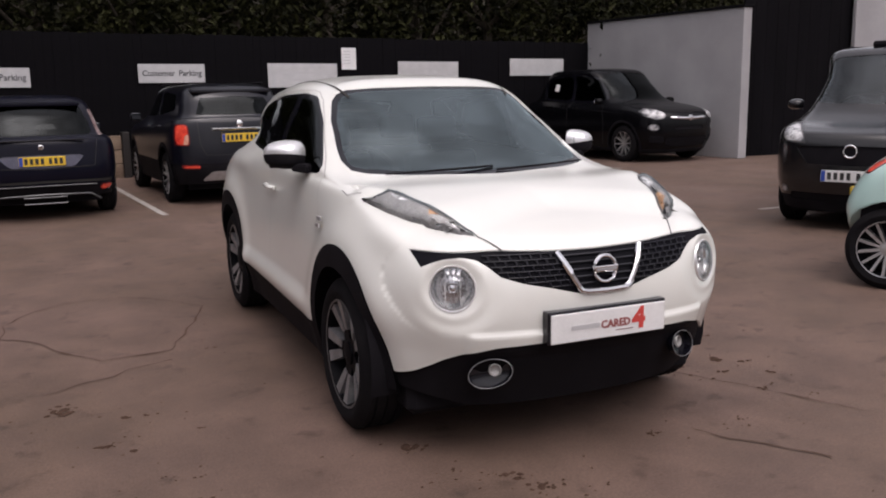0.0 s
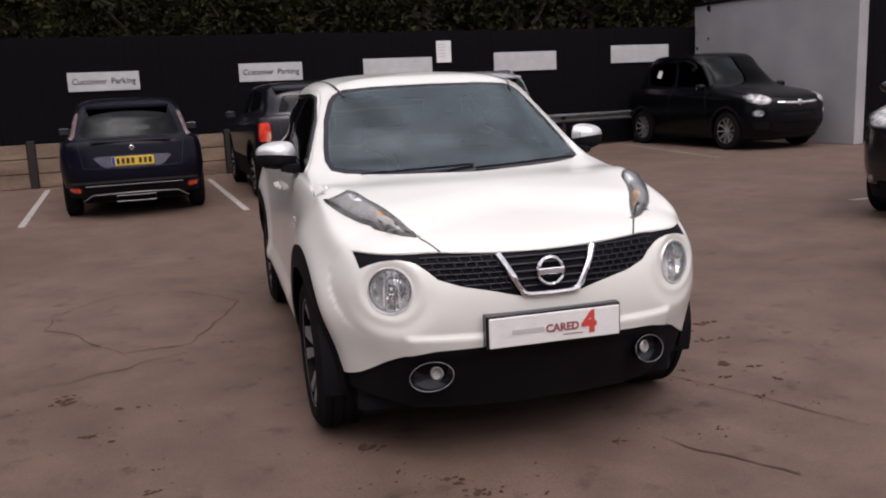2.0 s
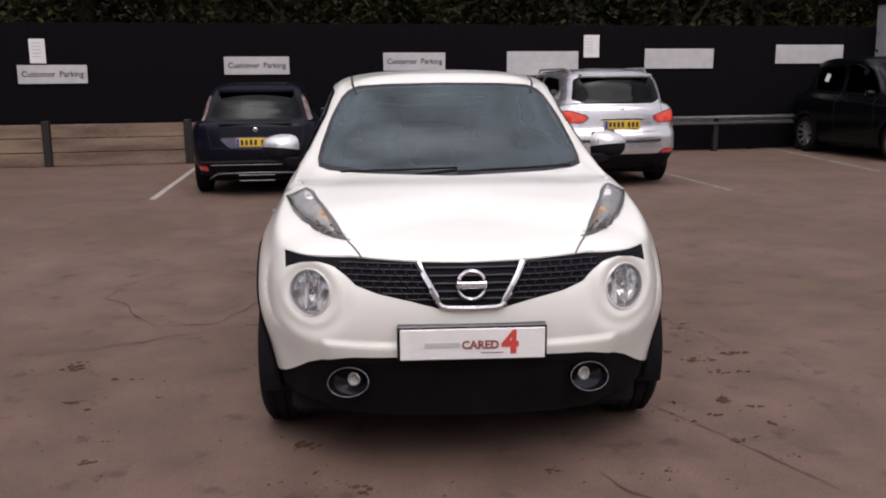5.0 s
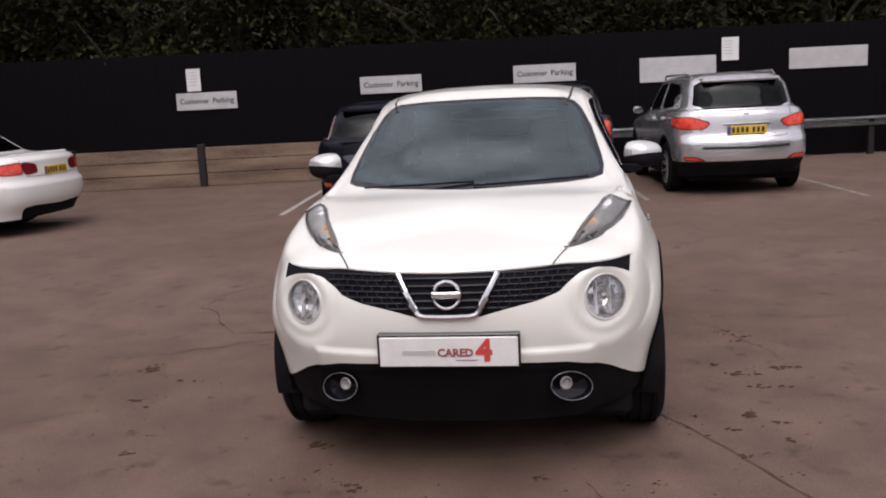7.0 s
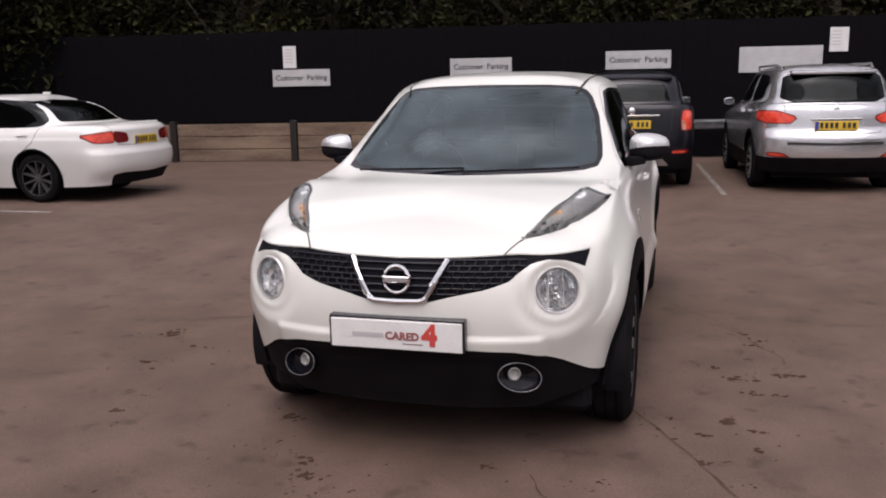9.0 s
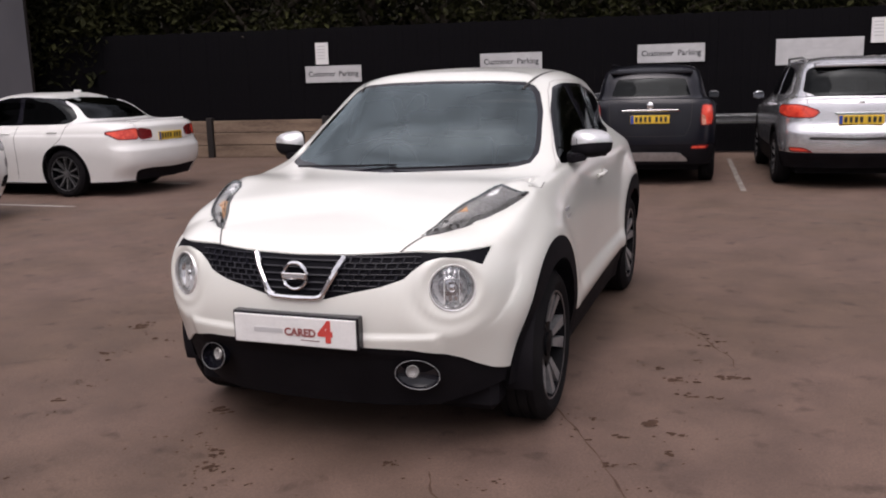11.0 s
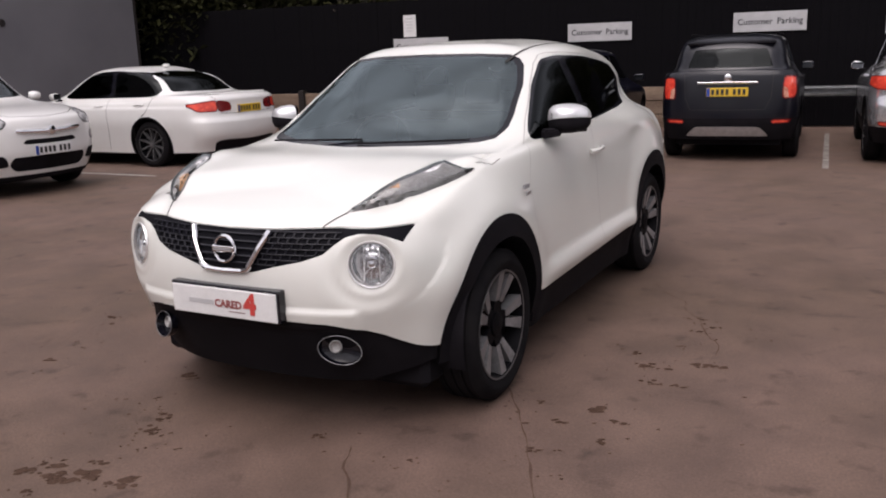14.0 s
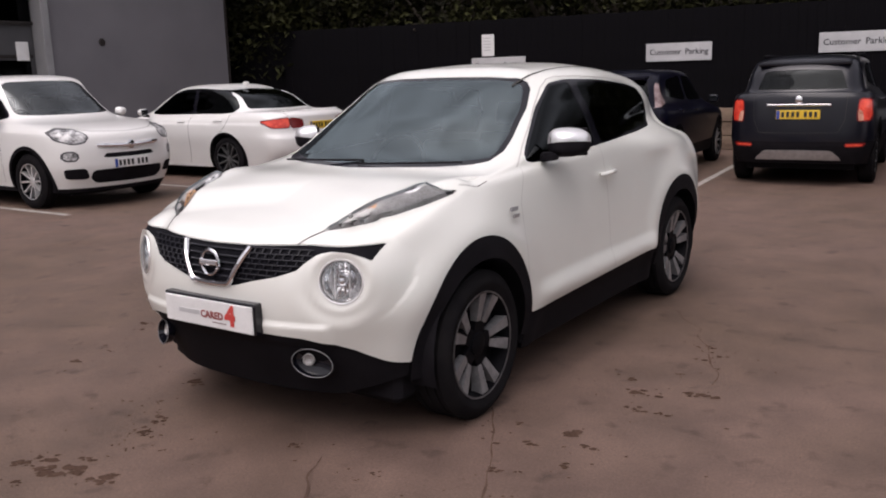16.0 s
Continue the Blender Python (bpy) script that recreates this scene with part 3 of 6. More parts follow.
part("fascia", box((14.3, 9.26, 2.25), (18.0, 9.355, 3.8), 0.01), RENDER_WHITE, gate, "white fascia panel")
part("top_bar", box((11.3, 9.36, 3.41), (18.5, 9.5, 3.5)), FENCE, gate)

# an unseen wall added behind the camera closes the place and shapes the light
south = thing("unseen_wall_south", "plain pale wall added out of view behind the camera to shape light", "wall", pose(0, -13.5, GROUND), kind="structure")
part("wall_face", box((-26, -0.3, 0), (26, 0, 2.6)), PALE_RENDER, south)
part("plinth", box((-26, 0.002, 0), (26, 0.05, 0.5)), POST, south)
part("parapet", box((-26, -0.35, 2.602), (26, 0.06, 2.72)), POST, south)

# the grey clad building
bld = thing("grey_building", "grey clad industrial building with a dark door bay and a notice", "building", pose(-12.45, 0, GROUND))
part("wall_face", box((-8, 5.25, 0), (0, 9.55, 6.5)), RENDER_GREY, bld)
part("corner_trim", box((-0.1, 9.552, 0), (0.03, 9.60, 6.5)), POST, bld)
part("wall_face", box((-8, -14, 3.6), (-0.003, 5.2, 6.5)), RENDER_GREY, bld)
part("pilaster", box((-0.3, 5.1, 0), (0.06, 5.248, 6.5), 0.01), GREY_TRIM, bld, "pale grey steel pilaster")
part("wall_face", box((-8, -14, 0), (-0.25, 1.9, 3.598)), RENDER_GREY, bld)
door = part("door_bay", box((-0.6, 1.9, 0), (-0.3, 5.1, 2.62)), DOOR_GREY, bld, "dark grey door leaf")
part("door_rail", box((-0.298, 1.95, 2.02), (-0.27, 5.05, 2.08)), POST, door)
part("door_glass", box((-0.297, 3.7, 1.0), (-0.285, 5.0, 1.98)), GLASS_DARK, door)
part("window_band", box((-0.6, 1.9, 2.68), (-0.32, 5.1, 3.598)), GLASS_DARK, bld, "dark window above the door")
part("lintel", box((-0.6, 1.9, 2.62), (-0.24, 5.1, 2.68)), POST, bld)
bm = bmesh.new()
add_lathe(bm, [(0.02, 0.001), (0.02, 0.06), (0.0, 0.075)], 18, "x")
part("wall_vent", bm, POST, bld, "small dark round vent", m=pose(0, 6.35, 2.32))
ob = thing("notice", "small white notice beside the door of the grey building", "notice", pose(-12.72, 4.85, 2.12))
part("sheet", box((0, -0.12, -0.17), (0.012, 0.12, 0.17), 0.002), PAPER, ob)


# ---- trees behind the fence ----
def tree(x, y, h, r, seed, leaves=4400):
    rnd = random.Random(seed)
    ob = thing("tree", "broad dark green tree behind the fence", "tree", pose(x, y, GROUND), "trees behind the fence")
    bm = bmesh.new()
    add_tube(bm, [(0, 0, -0.1), (0.05, 0.02, h * 0.3), (-0.05, 0.08, h * 0.6), (0.1, 0, h * 0.9)], [0.2, 0.16, 0.1, 0.03], 9)
    tips = []
    for i in range(11):
        a, z0 = rnd.uniform(0, 6.28), rnd.uniform(0.22, 0.7) * h
        ln = r * rnd.uniform(0.6, 1.0)
        tip = Vector((math.cos(a) * ln, math.sin(a) * ln, z0 + rnd.uniform(0.1, 0.35) * h))
        add_tube(bm, [(0, 0, z0), tip * 0.5 + Vector((0, 0, z0 * 0.5)), tip], [0.07, 0.045, 0.015], 6)
        tips.append(tip)
    part("trunk", bm, BARK, ob, smooth=True)
    clumps = [t + Vector([rnd.gauss(0, 0.5) for _ in range(3)]) for t in tips for _ in range(4)] + [Vector((rnd.gauss(0, r * 0.5), rnd.gauss(0, r * 0.5), rnd.uniform(0.3, 1.0) * h)) for _ in range(34)]
    co, fs = [], []
    for _ in range(leaves):
        c = rnd.choice(clumps)
        p = c + Vector([rnd.gauss(0, 0.36) for _ in range(3)])
        p.z = max(p.z, 0.6)
        far = x + p.x
        p.y = max(p.y, (12.15 + 0.14 * min(far, 12) - y) + (-9 if far > 10 else 0.3 if far > -11.3 or p.z < 1.5 else -0.3))
        s = rnd.uniform(0.06, 0.13)
        m = Euler((rnd.uniform(-1.0, 1.0), rnd.uniform(-1.0, 1.0), rnd.uniform(0, 6.28))).to_matrix()
        b = len(co)
        for q in ((-s, 0, 0), (0, -s * 0.45, 0.02), (s, 0, 0), (0, s * 0.45, 0.02)):
            co.append(p + m @ Vector(q))
        fs.append((b, b + 1, b + 2, b + 3))
    me = bpy.data.meshes.new("crown")
    me.from_pydata(co, [], fs)
    me.materials.append(LEAF)
    crown = new("crown", me)
    crown.parent = ob
    tagged(crown, kind="stuff")
    return ob


for i, x in enumerate((-12.7, -12.0)):
    tree(x, fence_y(x) + 0.65, 4.6 + 0.3 * i, 0.7, 900 + i, 3000)
seed = 0
for row, (dy, gap) in enumerate(((1.6, 2.1), (4.2, 2.6), (7.5, 3.2))):
    x = -17.0 + row
    while x < 20:
        seed += 1
        rnd = random.Random(seed)
        h = rnd.uniform(4.6, 6.4) + row * 2.8
        tree(x + rnd.uniform(-0.4, 0.4), fence_y(min(x, 10)) + dy + rnd.uniform(-0.2, 0.4), h, rnd.uniform(1.5, 2.1) + 0.3 * row, seed, 4000 if row < 2 else 3600)
        x += gap
bm = bmesh.new()
rows = []
for j, (dy, z) in enumerate(((9.5, 0), (11, 4), (14, 8), (20, 12))):
    rows.append([bm.verts.new((-60 + 2.0 * i, fence_y(-60 + 2.0 * i) + dy + 1.2 * noise.noise(Vector((i * 0.7, j, 0))), z + 1.6 * noise.noise(Vector((i * 0.5, j, 3))) * (j > 0))) for i in range(60)])
for a, b in zip(rows, rows[1:]):
    for i in range(59):
        bm.faces.new((a[i], a[i + 1], b[i + 1], b[i]))
solid("backdrop", bm, SOIL, "dark wooded bank behind the trees", "woodland", kind="structure")

# ---- parked cars ----
def wheel(parent, m, r, wide, rim_r, spokes, metal, twin=False):
    """A wheel whose axle is x and whose face looks towards +x."""
    bm = bmesh.new()
    add_lathe(bm, [(-wide * 0.42, rim_r * 0.96), (-wide * 0.42, rim_r * 0.86), (wide * 0.12, rim_r * 0.84), (wide * 0.14, 0.02)], 32)
    ob = new("wheel", finish("wheel", bm, ALLOY_DARK, True))
    ob.parent, ob.matrix_basis = parent, m
    bm = bmesh.new()
    h = wide / 2
    add_lathe(bm, [(-h * 0.86, rim_r), (-h * 0.98, rim_r + 0.03), (-h, (r + rim_r) / 2), (-h * 0.9, r - 0.025), (-h * 0.7, r), (-h * 0.5, r), (-h * 0.48, r - 0.008), (-h * 0.4, r - 0.008), (-h * 0.38, r), (-h * 0.04, r), (-h * 0.02, r - 0.008), (h * 0.02, r - 0.008), (h * 0.04, r), (h * 0.38, r), (h * 0.4, r - 0.008), (h * 0.48, r - 0.008), (h * 0.5, r), (h * 0.7, r), (h * 0.9, r - 0.025), (h, (r + rim_r) / 2), (h * 0.98, rim_r + 0.03), (h * 0.86, rim_r)], 40)
    part("tyre", bm, RUBBER, ob, smooth=True)
    bm = bmesh.new()
    add_lathe(bm, [(h * 0.80, rim_r * 1.015), (h * 0.9, rim_r * 1.0), (h * 0.88, rim_r * 0.965)], 40)
    part("rim", bm, ALLOY_MID if twin else metal, ob, smooth=True)
    bm = bmesh.new()
    add_lathe(bm, [(h * 0.88, rim_r * 0.964), (h * 0.5, rim_r * 0.93), (-h * 0.4, rim_r * 0.9)], 40)
    part("rim_barrel", bm, ALLOY_DARK, ob, smooth=True)
    for i in range(spokes):
        a = 2 * math.pi * i / spokes
        for s in ((-0.2, 0.2) if twin else (0,)):
            bm = bmesh.new()
            w0, w1 = (rim_r * 0.07, rim_r * 0.108) if twin else (rim_r * 0.15, rim_r * 0.13)
            if spokes > 8:
                w0, w1 = rim_r * 0.05, rim_r * 0.05
            a1 = a + s * 1.2
            a0 = a + s * 1.05
            p, q = Vector((0, math.cos(a0), math.sin(a0))), Vector((0, math.cos(a1), math.sin(a1)))
            n0, n1 = Vector((0, -p.z, p.y)), Vector((0, -q.z, q.y))
            inner, outer = p * rim_r * (0.43 if twin else 0.2), q * rim_r * 0.95
            pts = [inner - n0 * w0, outer - n1 * w1, outer + n1 * w1, inner + n0 * w0]
            front = [bm.verts.new(v + Vector((h * (0.62 if i0 in (0, 3) else 0.84), 0, 0))) for i0, v in enumerate(pts)]
            back = [bm.verts.new(v * 1.0 + Vector((h * 0.3, 0, 0))) for v in pts]
            bm.faces.new(front)
            for j in range(4):
                bm.faces.new((front[j], back[j], back[(j + 1) % 4], front[(j + 1) % 4]))
            bmesh.ops.recalc_face_normals(bm, faces=bm.faces)
            part("spoke", bm, metal, ob)
        if twin:
            p = Vector((0, math.cos(a), math.sin(a)))
            n0 = Vector((0, -p.z, p.y))
            bm = bmesh.new()
            add_prism(bm, [(0.15, -0.16), (0.62, -0.15), (0.62, 0.15), (0.15, 0.16)], h * 0.3, lambda u, v, t, p=p, n0=n0: p * rim_r * u + n0 * rim_r * v + Vector((h * 0.28 + t, 0, 0)))
            part("spoke_arm", bm, ALLOY_DARK, ob, "dark spoke arm")
    bm = bmesh.new()
    add_lathe(bm, [(h * 0.3, rim_r * 0.24), (h * 0.66, rim_r * 0.22), (h * 0.72, rim_r * 0.12), (h * 0.74, 0.001)], 20)
    part("hub_cap", bm, metal if not twin else ALLOY_DARK, ob, smooth=True)
    return ob


def four_wheels(car, w, yf, yr, r, wide, rim_r, spokes, metal, twin=False, drop=0.0):
    first = wheel(car, pose(w, yf, r + drop), r, wide, rim_r, spokes, metal, twin=twin)
    for x, y, turn in ((w, yr, 20), (-w, yf, 40), (-w, yr, 10)):
        m = pose(x, y, r + drop, 0, 0, 0 if x > 0 else 180) @ pose(0, 0, 0, turn)
        c = copy_thing(first, m)
        c.parent = car


def number_plate(car, m, yellow, w=0.52, h=0.111):
    """A plate that looks towards -y, its characters as plain bars."""
    ob = part("number_plate", box((-w / 2, -0.008, -h / 2), (w / 2, 0.004, h / 2), 0.003), YELLOW_PLATE if yellow else WHITE_PLATE, car, "yellow rear number plate" if yellow else "white front number plate", m=m)
    part("blue_band", box((-w / 2 + 0.004, -0.0095, -h / 2 + 0.004), (-w / 2 + 0.044, -0.0075, h / 2 - 0.004)), EURO_BLUE, ob)
    for i, c in enumerate((-0.18, -0.12, -0.06, 0.0, 0.09, 0.15, 0.21)):
        part("character_bar", box((c - 0.018, -0.0095, -0.035), (c + 0.018, -0.0075, 0.035)), PLATE_INK, ob)
    return ob


def mirror(car, side, at, mat, size=(0.2, 0.12, 0.14)):
    """A door mirror: a rounded shell on a stalk, its glass looking back."""
    x, y, z = at
    bm = bmesh.new()
    bmesh.ops.create_uvsphere(bm, u_segments=20, v_segments=12, radius=1)
    for v in bm.verts:
        c = v.co
        c.x = math.copysign(abs(c.x) ** 0.7, c.x) * size[0] / 2
        c.z = math.copysign(abs(c.z) ** 0.75, c.z) * size[2] / 2
        c.y = (c.y * size[1] if c.y < 0 else 0.02 * c.y) + 0.01 * c.x / size[0]
    ob = part("door_mirror", bm, mat, car, smooth=True, m=pose(side * x, y, z, 0, 0, side * 8))
    part("mirror_glass", box((-size[0] * 0.42, 0.018, -size[2] * 0.4), (size[0] * 0.42, 0.026, size[2] * 0.4), 0.004), MIRROR, ob)
    part("stalk", box((-0.03 - side * 0.09, -0.05, -size[2] * 0.62), (0.03 - side * 0.05, 0.015, -size[2] * 0.36), 0.008), PLASTIC, ob)
    return ob


def interior(car, yd, zd, yseats, half, floor=0.3):
    """Dashboard, steering wheel and seats, dimly seen through the glass."""
    part("dashboard", box((-half, yd - 0.15, zd - 0.28), (half, yd + 0.3, zd), 0.05, 3), TRIM_GREY, car)
    bm = bmesh.new()
    add_tube(bm, [(0.19 * math.cos(t), 0, 0.19 * math.sin(t)) for t in np.arange(20) * math.pi / 10], 0.015, 6, True)
    part("steering_wheel", bm, TRIM_GREY, car, m=pose(-0.36, yd + 0.42, zd - 0.05, -25))
    for y in yseats:
        for x in (-0.36, 0.36):
            seat = part("seat", box((x - 0.25, y - 0.1, floor), (x + 0.25, y + 0.42, floor + 0.22), 0.06, 3), SEAT_CLOTH, car, smooth=True)
            part("backrest", box((-0.24, -0.06, 0), (0.24, 0.06, 0.62), 0.05, 3), SEAT_CLOTH, seat, smooth=True, m=pose(x, y + 0.42, floor + 0.15, -14))
            part("headrest", box((-0.13, -0.05, 0), (0.13, 0.05, 0.17), 0.04, 3), SEAT_CLOTH, seat, smooth=True, m=pose(x, y + 0.6, floor + 0.8, -10))


def car_rings(d):
    L, w, H, zb = d["L"] / 2, d["W"] / 2, d["H"], d.get("zb", 0.2)
    zn, zt = d["nose"], d["tail"]
    cf, cr = d.get("cf", 0.5), d.get("cr", 0.3)
    (yc, zc), rf, rr, (yw, zw) = d["cowl"], d["rf"], d["rr"], d["rw"]
    bf, br = d["belt"]
    yl, zl = d.get("lid", (L - 0.08, (zt + zw) / 2))
    fr = d.get("roof", 0.68)
    bm_ = (bf + br) / 2
    lean = d.get("lean", 0.1)
    T = L + d.get("longer", 0)
    return [
        ring_of(-L + 0.12, T - 0.1, w * 0.93, zb, zb, zb + 0.05, cf, cr),
        ring_of(-L + 0.02, T - 0.02, w * 0.975, 0.42, 0.4, 0.42, cf, cr),
        ring_of(-L, T, w, 0.58, 0.6, 0.58, cf, cr),
        ring_of(-L + 0.03, T - 0.03 - d.get("tuck", 0) * 0.4, w * 0.995, zn - 0.09, bm_ - 0.16, zt - 0.12, cf, cr),
        ring_of(-L + lean, T - 0.06 - d.get("tuck", 0), w * 0.965, zn, bf - 0.05, zt, cf, cr),
        ring_of(-L + lean + 0.3, yl, w * 0.915, zn + 0.07, bf, zl, cf * 0.9, cr),
        ring_of(yc, yw, w * 0.85, zc, bm_ + 0.06, zw, 0.35, cr),
        ring_of((yc + rf) / 2 + 0.01, (yw + rr) / 2 + 0.02, w * 0.775, (zc + H) / 2 - 0.02, (bm_ + H) / 2, (zw + H) / 2 + 0.02, 0.3, cr * 0.8),
        ring_of(rf, rr, w * fr, H - 0.075, H - 0.06, H - 0.075, 0.22, cr * 0.6),
        ring_of(rf + 0.22, rr - 0.22, w * fr * 0.6, H - 0.012, H - 0.006, H - 0.012, 0.15, 0.15),
        ring_of(rf + 0.4, rr - 0.4, 0.0, H, H, H, 0.1, 0.1),
    ]


def flip(poly):
    """A half outline in (x, z), closed over the middle."""
    return [(-x, z) for x, z in poly[::-1]] + list(poly)


def parked_car(name, label, d, body, m):
    car = thing(name, label, "car", m, "parked cars")
    tail_end = d["L"] / 2 + d.get("longer", 0)

    def shelf(x, y, z, n):
        """The bumper's ledge under the tailgate, and the crease along the doors."""
        top, out = d["shelf"]
        far = step((y - tail_end + 0.55) / 0.35)
        ledge = np.array((0.25 * x, 1.0, 0.0)) * out * far * step((top - z) / 0.05) * step((z - 0.25) / 0.2)
        if "crease" in d and x > d["W"] * 0.4:
            # the crease along the doors under the handles
            line, deep = d["crease"]
            ledge = ledge + np.array((1.0, 0.0, 0.0)) * deep * step((line - z) / 0.035) * step((z - 0.45) / 0.25) * (1 - far)
        return ledge

    s = surface(car_rings(d), 7, 8 if "shelf" in d else 6, shelf if "shelf" in d else None)
    whole = Sheet(list(s.P), list(s.N), s.F)
    w = d["W"] / 2
    r = d["r"]
    for y in d["axles"]:
        hole, s = s.cut(lambda x, yy, z, y=y: math.hypot(yy - y, z - r) - r - 0.055 if x > w * 0.6 else 1)
        arch, s = s.cut(lambda x, yy, z, y=y: math.hypot(yy - y, z - r) - r - 0.055 - d.get("lip", 0.02) if x > w * 0.6 else 1)
        for side in (1, -1):
            sheet_part("wheel_arch", arch, PLASTIC if d.get("clad") else body, car, "", (side,), off=0.006, rim=0.12)
            part("arch_liner", box((side * w * 0.72 - 0.14, y - r - d.get("liner", 0.04), 0.2), (side * w * 0.72 + 0.05, y + r + d.get("liner", 0.04), 2 * r + 0.02)), PLASTIC, car)
    for key, maker, name_, mat, off in (("screen", front_cut, "windscreen", d.get("glass", GLASS_CAR), -0.006), ("back", rear_cut, "rear_window", GLASS_REAR, -0.006)):
        if key in d:
            got, s = s.cut(maker(flip(d[key][0]), d[key][1]))
            sheet_part(name_, got, mat, car, off=off, rim=0.01)
    if "house" in d:
        frame_, s = s.cut(side_cut(rounded(d["house"], 0.2), w * 0.5))
    for poly in d["windows"]:
        if "house" in d:
            got, frame_ = frame_.cut(side_cut(rounded(poly, 0.16), w * 0.5))
        else:
            got, s = s.cut(side_cut(rounded(poly, 0.16), w * 0.5))
        for side in (1, -1):
            sheet_part("side_window", got, GLASS_DARK, car, sides=(side,), off=-0.006, rim=0.01)
    for side in (1, -1) if "house" in d else ():
        sheet_part("window_frame", frame_, GLOSS_BLACK, car, "black window surround", (side,), off=-0.003, rim=0.01)
    for poly, mat, label_, where in d.get("lamps", ()):
        maker, lim = (front_cut, -d["L"] / 2 + 0.9) if where == "front" else (rear_cut, d["L"] / 2 - d.get("wrap", 0.7))
        got, s = s.cut(maker(rounded(poly, 0.22), lim))
        if mat == RED_LENS:
            f = poly_dist(rounded(poly, 0.22))
            edge, got = got.cut(lambda x, y, z, f=f: -f(x, z) - 0.014)
            for side in (1, -1):
                sheet_part("lamp_edge", edge, RED_DARK, car, "dark red lamp edge", (side,), off=0.003, rim=0.03)
            if "clear" in d and len(poly) != 4 or "clear" in d and poly is d["lamps"][0][0]:
                pale, got = got.cut(rear_cut(d["clear"], lim))
                for side in (1, -1):
                    sheet_part("clear_lens", pale, LAMP_CLEAR, car, "pale clear part of the lamp", (side,), off=0.004, rim=0.03)
        if mat == PARKED_LAMP:
            f = poly_dist(rounded(poly, 0.22))
            bezel, got = got.cut(lambda x, y, z, f=f: -f(x, z) - 0.016)
            for side in (1, -1):
                sheet_part("lamp_bezel", bezel, LAMP_DARK, car, "dark lamp bezel", (side,), off=0.002, rim=0.03)
        for side in (1, -1):
            sheet_part("headlamp" if where == "front" else "tail_lamp", got, mat, car, label_, (side,), off=0.004, rim=0.03)
    for nm, poly, mat, where, off in d.get("panels", ()):
        maker, lim = (front_cut, -d["L"] / 2 + 0.7) if where == "front" else (rear_cut, d["L"] / 2 - 0.6)
        got, s = s.cut(maker(flip(poly), lim))
        sheet_part(nm, got, mat, car, off=off, rim=0.02)
    low, s = s.cut(lambda x, y, z: z - d.get("clad", 0.27))
    nose, low = low.cut(lambda x, y, z: y - d["axles"][0])
    sill, tail = low.cut(lambda x, y, z: y - d["axles"][1])
    sheet_part("front_lower_trim", nose, PLASTIC, car, "black plastic lower bumper", off=-0.004, rim=0.02)
    sheet_part("rear_lower_trim", tail, PLASTIC, car, "black plastic lower bumper", off=-0.004, rim=0.02)
    for side in (1, -1):
        sheet_part("sill_trim", sill, PLASTIC, car, "black plastic sill", (side,), off=-0.004, rim=0.02)
    for pts, plane, lim, *wide in d.get("gaps", ()):
        ok = (lambda x, y, z: x > w * 0.6) if plane == "side" else (lambda x, y, z, lim=lim: (y - lim) * (1 if lim > 0 else -1) > 0)
        seam(car, whole, pts, plane, wide[0] if wide else 0.007, ok, (1, -1) if plane == "side" else (1,))
    sheet_part("body", s, body, car, off=0, rim=0.012)
    part("underbody", box((-w * 0.74, -d["L"] / 2 + 0.35, 0.16), (w * 0.74, d["L"] / 2 - 0.35, 0.34)), PLASTIC, car)
    four_wheels(car, w - 0.115, d["axles"][0], d["axles"][1], r, 0.21, d.get("rim", r * 0.66), d.get("spokes", 10), d.get("alloy", ALLOY_GREY), d.get("twin", False))
    for side in (1, -1):
        mirror(car, side, (w + 0.035, d["cowl"][0] + 0.42, d["belt"][0] + 0.08), d.get("mirror", body), (0.17, 0.10, 0.115))
    interior(car, d["cowl"][0] + 0.3, d["cowl"][1] - 0.02, (d["cowl"][0] + 0.85, d["cowl"][0] + d.get("seats", 1.7)), w * 0.75, d.get("floor", 0.35))
    for y, z, yellow in d.get("plates", ()):
        number_plate(car, pose(0, y, z, 0, 0, 180 if yellow else 0), yellow)
    side_on = drape(whole, lambda x, y, z: x > w * 0.6, "side")
    for y, z in d.get("handles", ()):
        x = float(side_on(y, z)[0][0])
        for side in (1, -1):
            bm = bmesh.new()
            add_tube(bm, [(side * (x - 0.01), y - 0.09, z), (side * (x + 0.022), y - 0.075, z + 0.003), (side * (x + 0.026), y, z + 0.006), (side * (x + 0.022), y + 0.075, z + 0.006), (side * (x - 0.01), y + 0.09, z + 0.006)], 0.011, 7)
            part("door_handle", bm, body, car, smooth=True)
    SKIN_OF[car.name] = whole
    return car


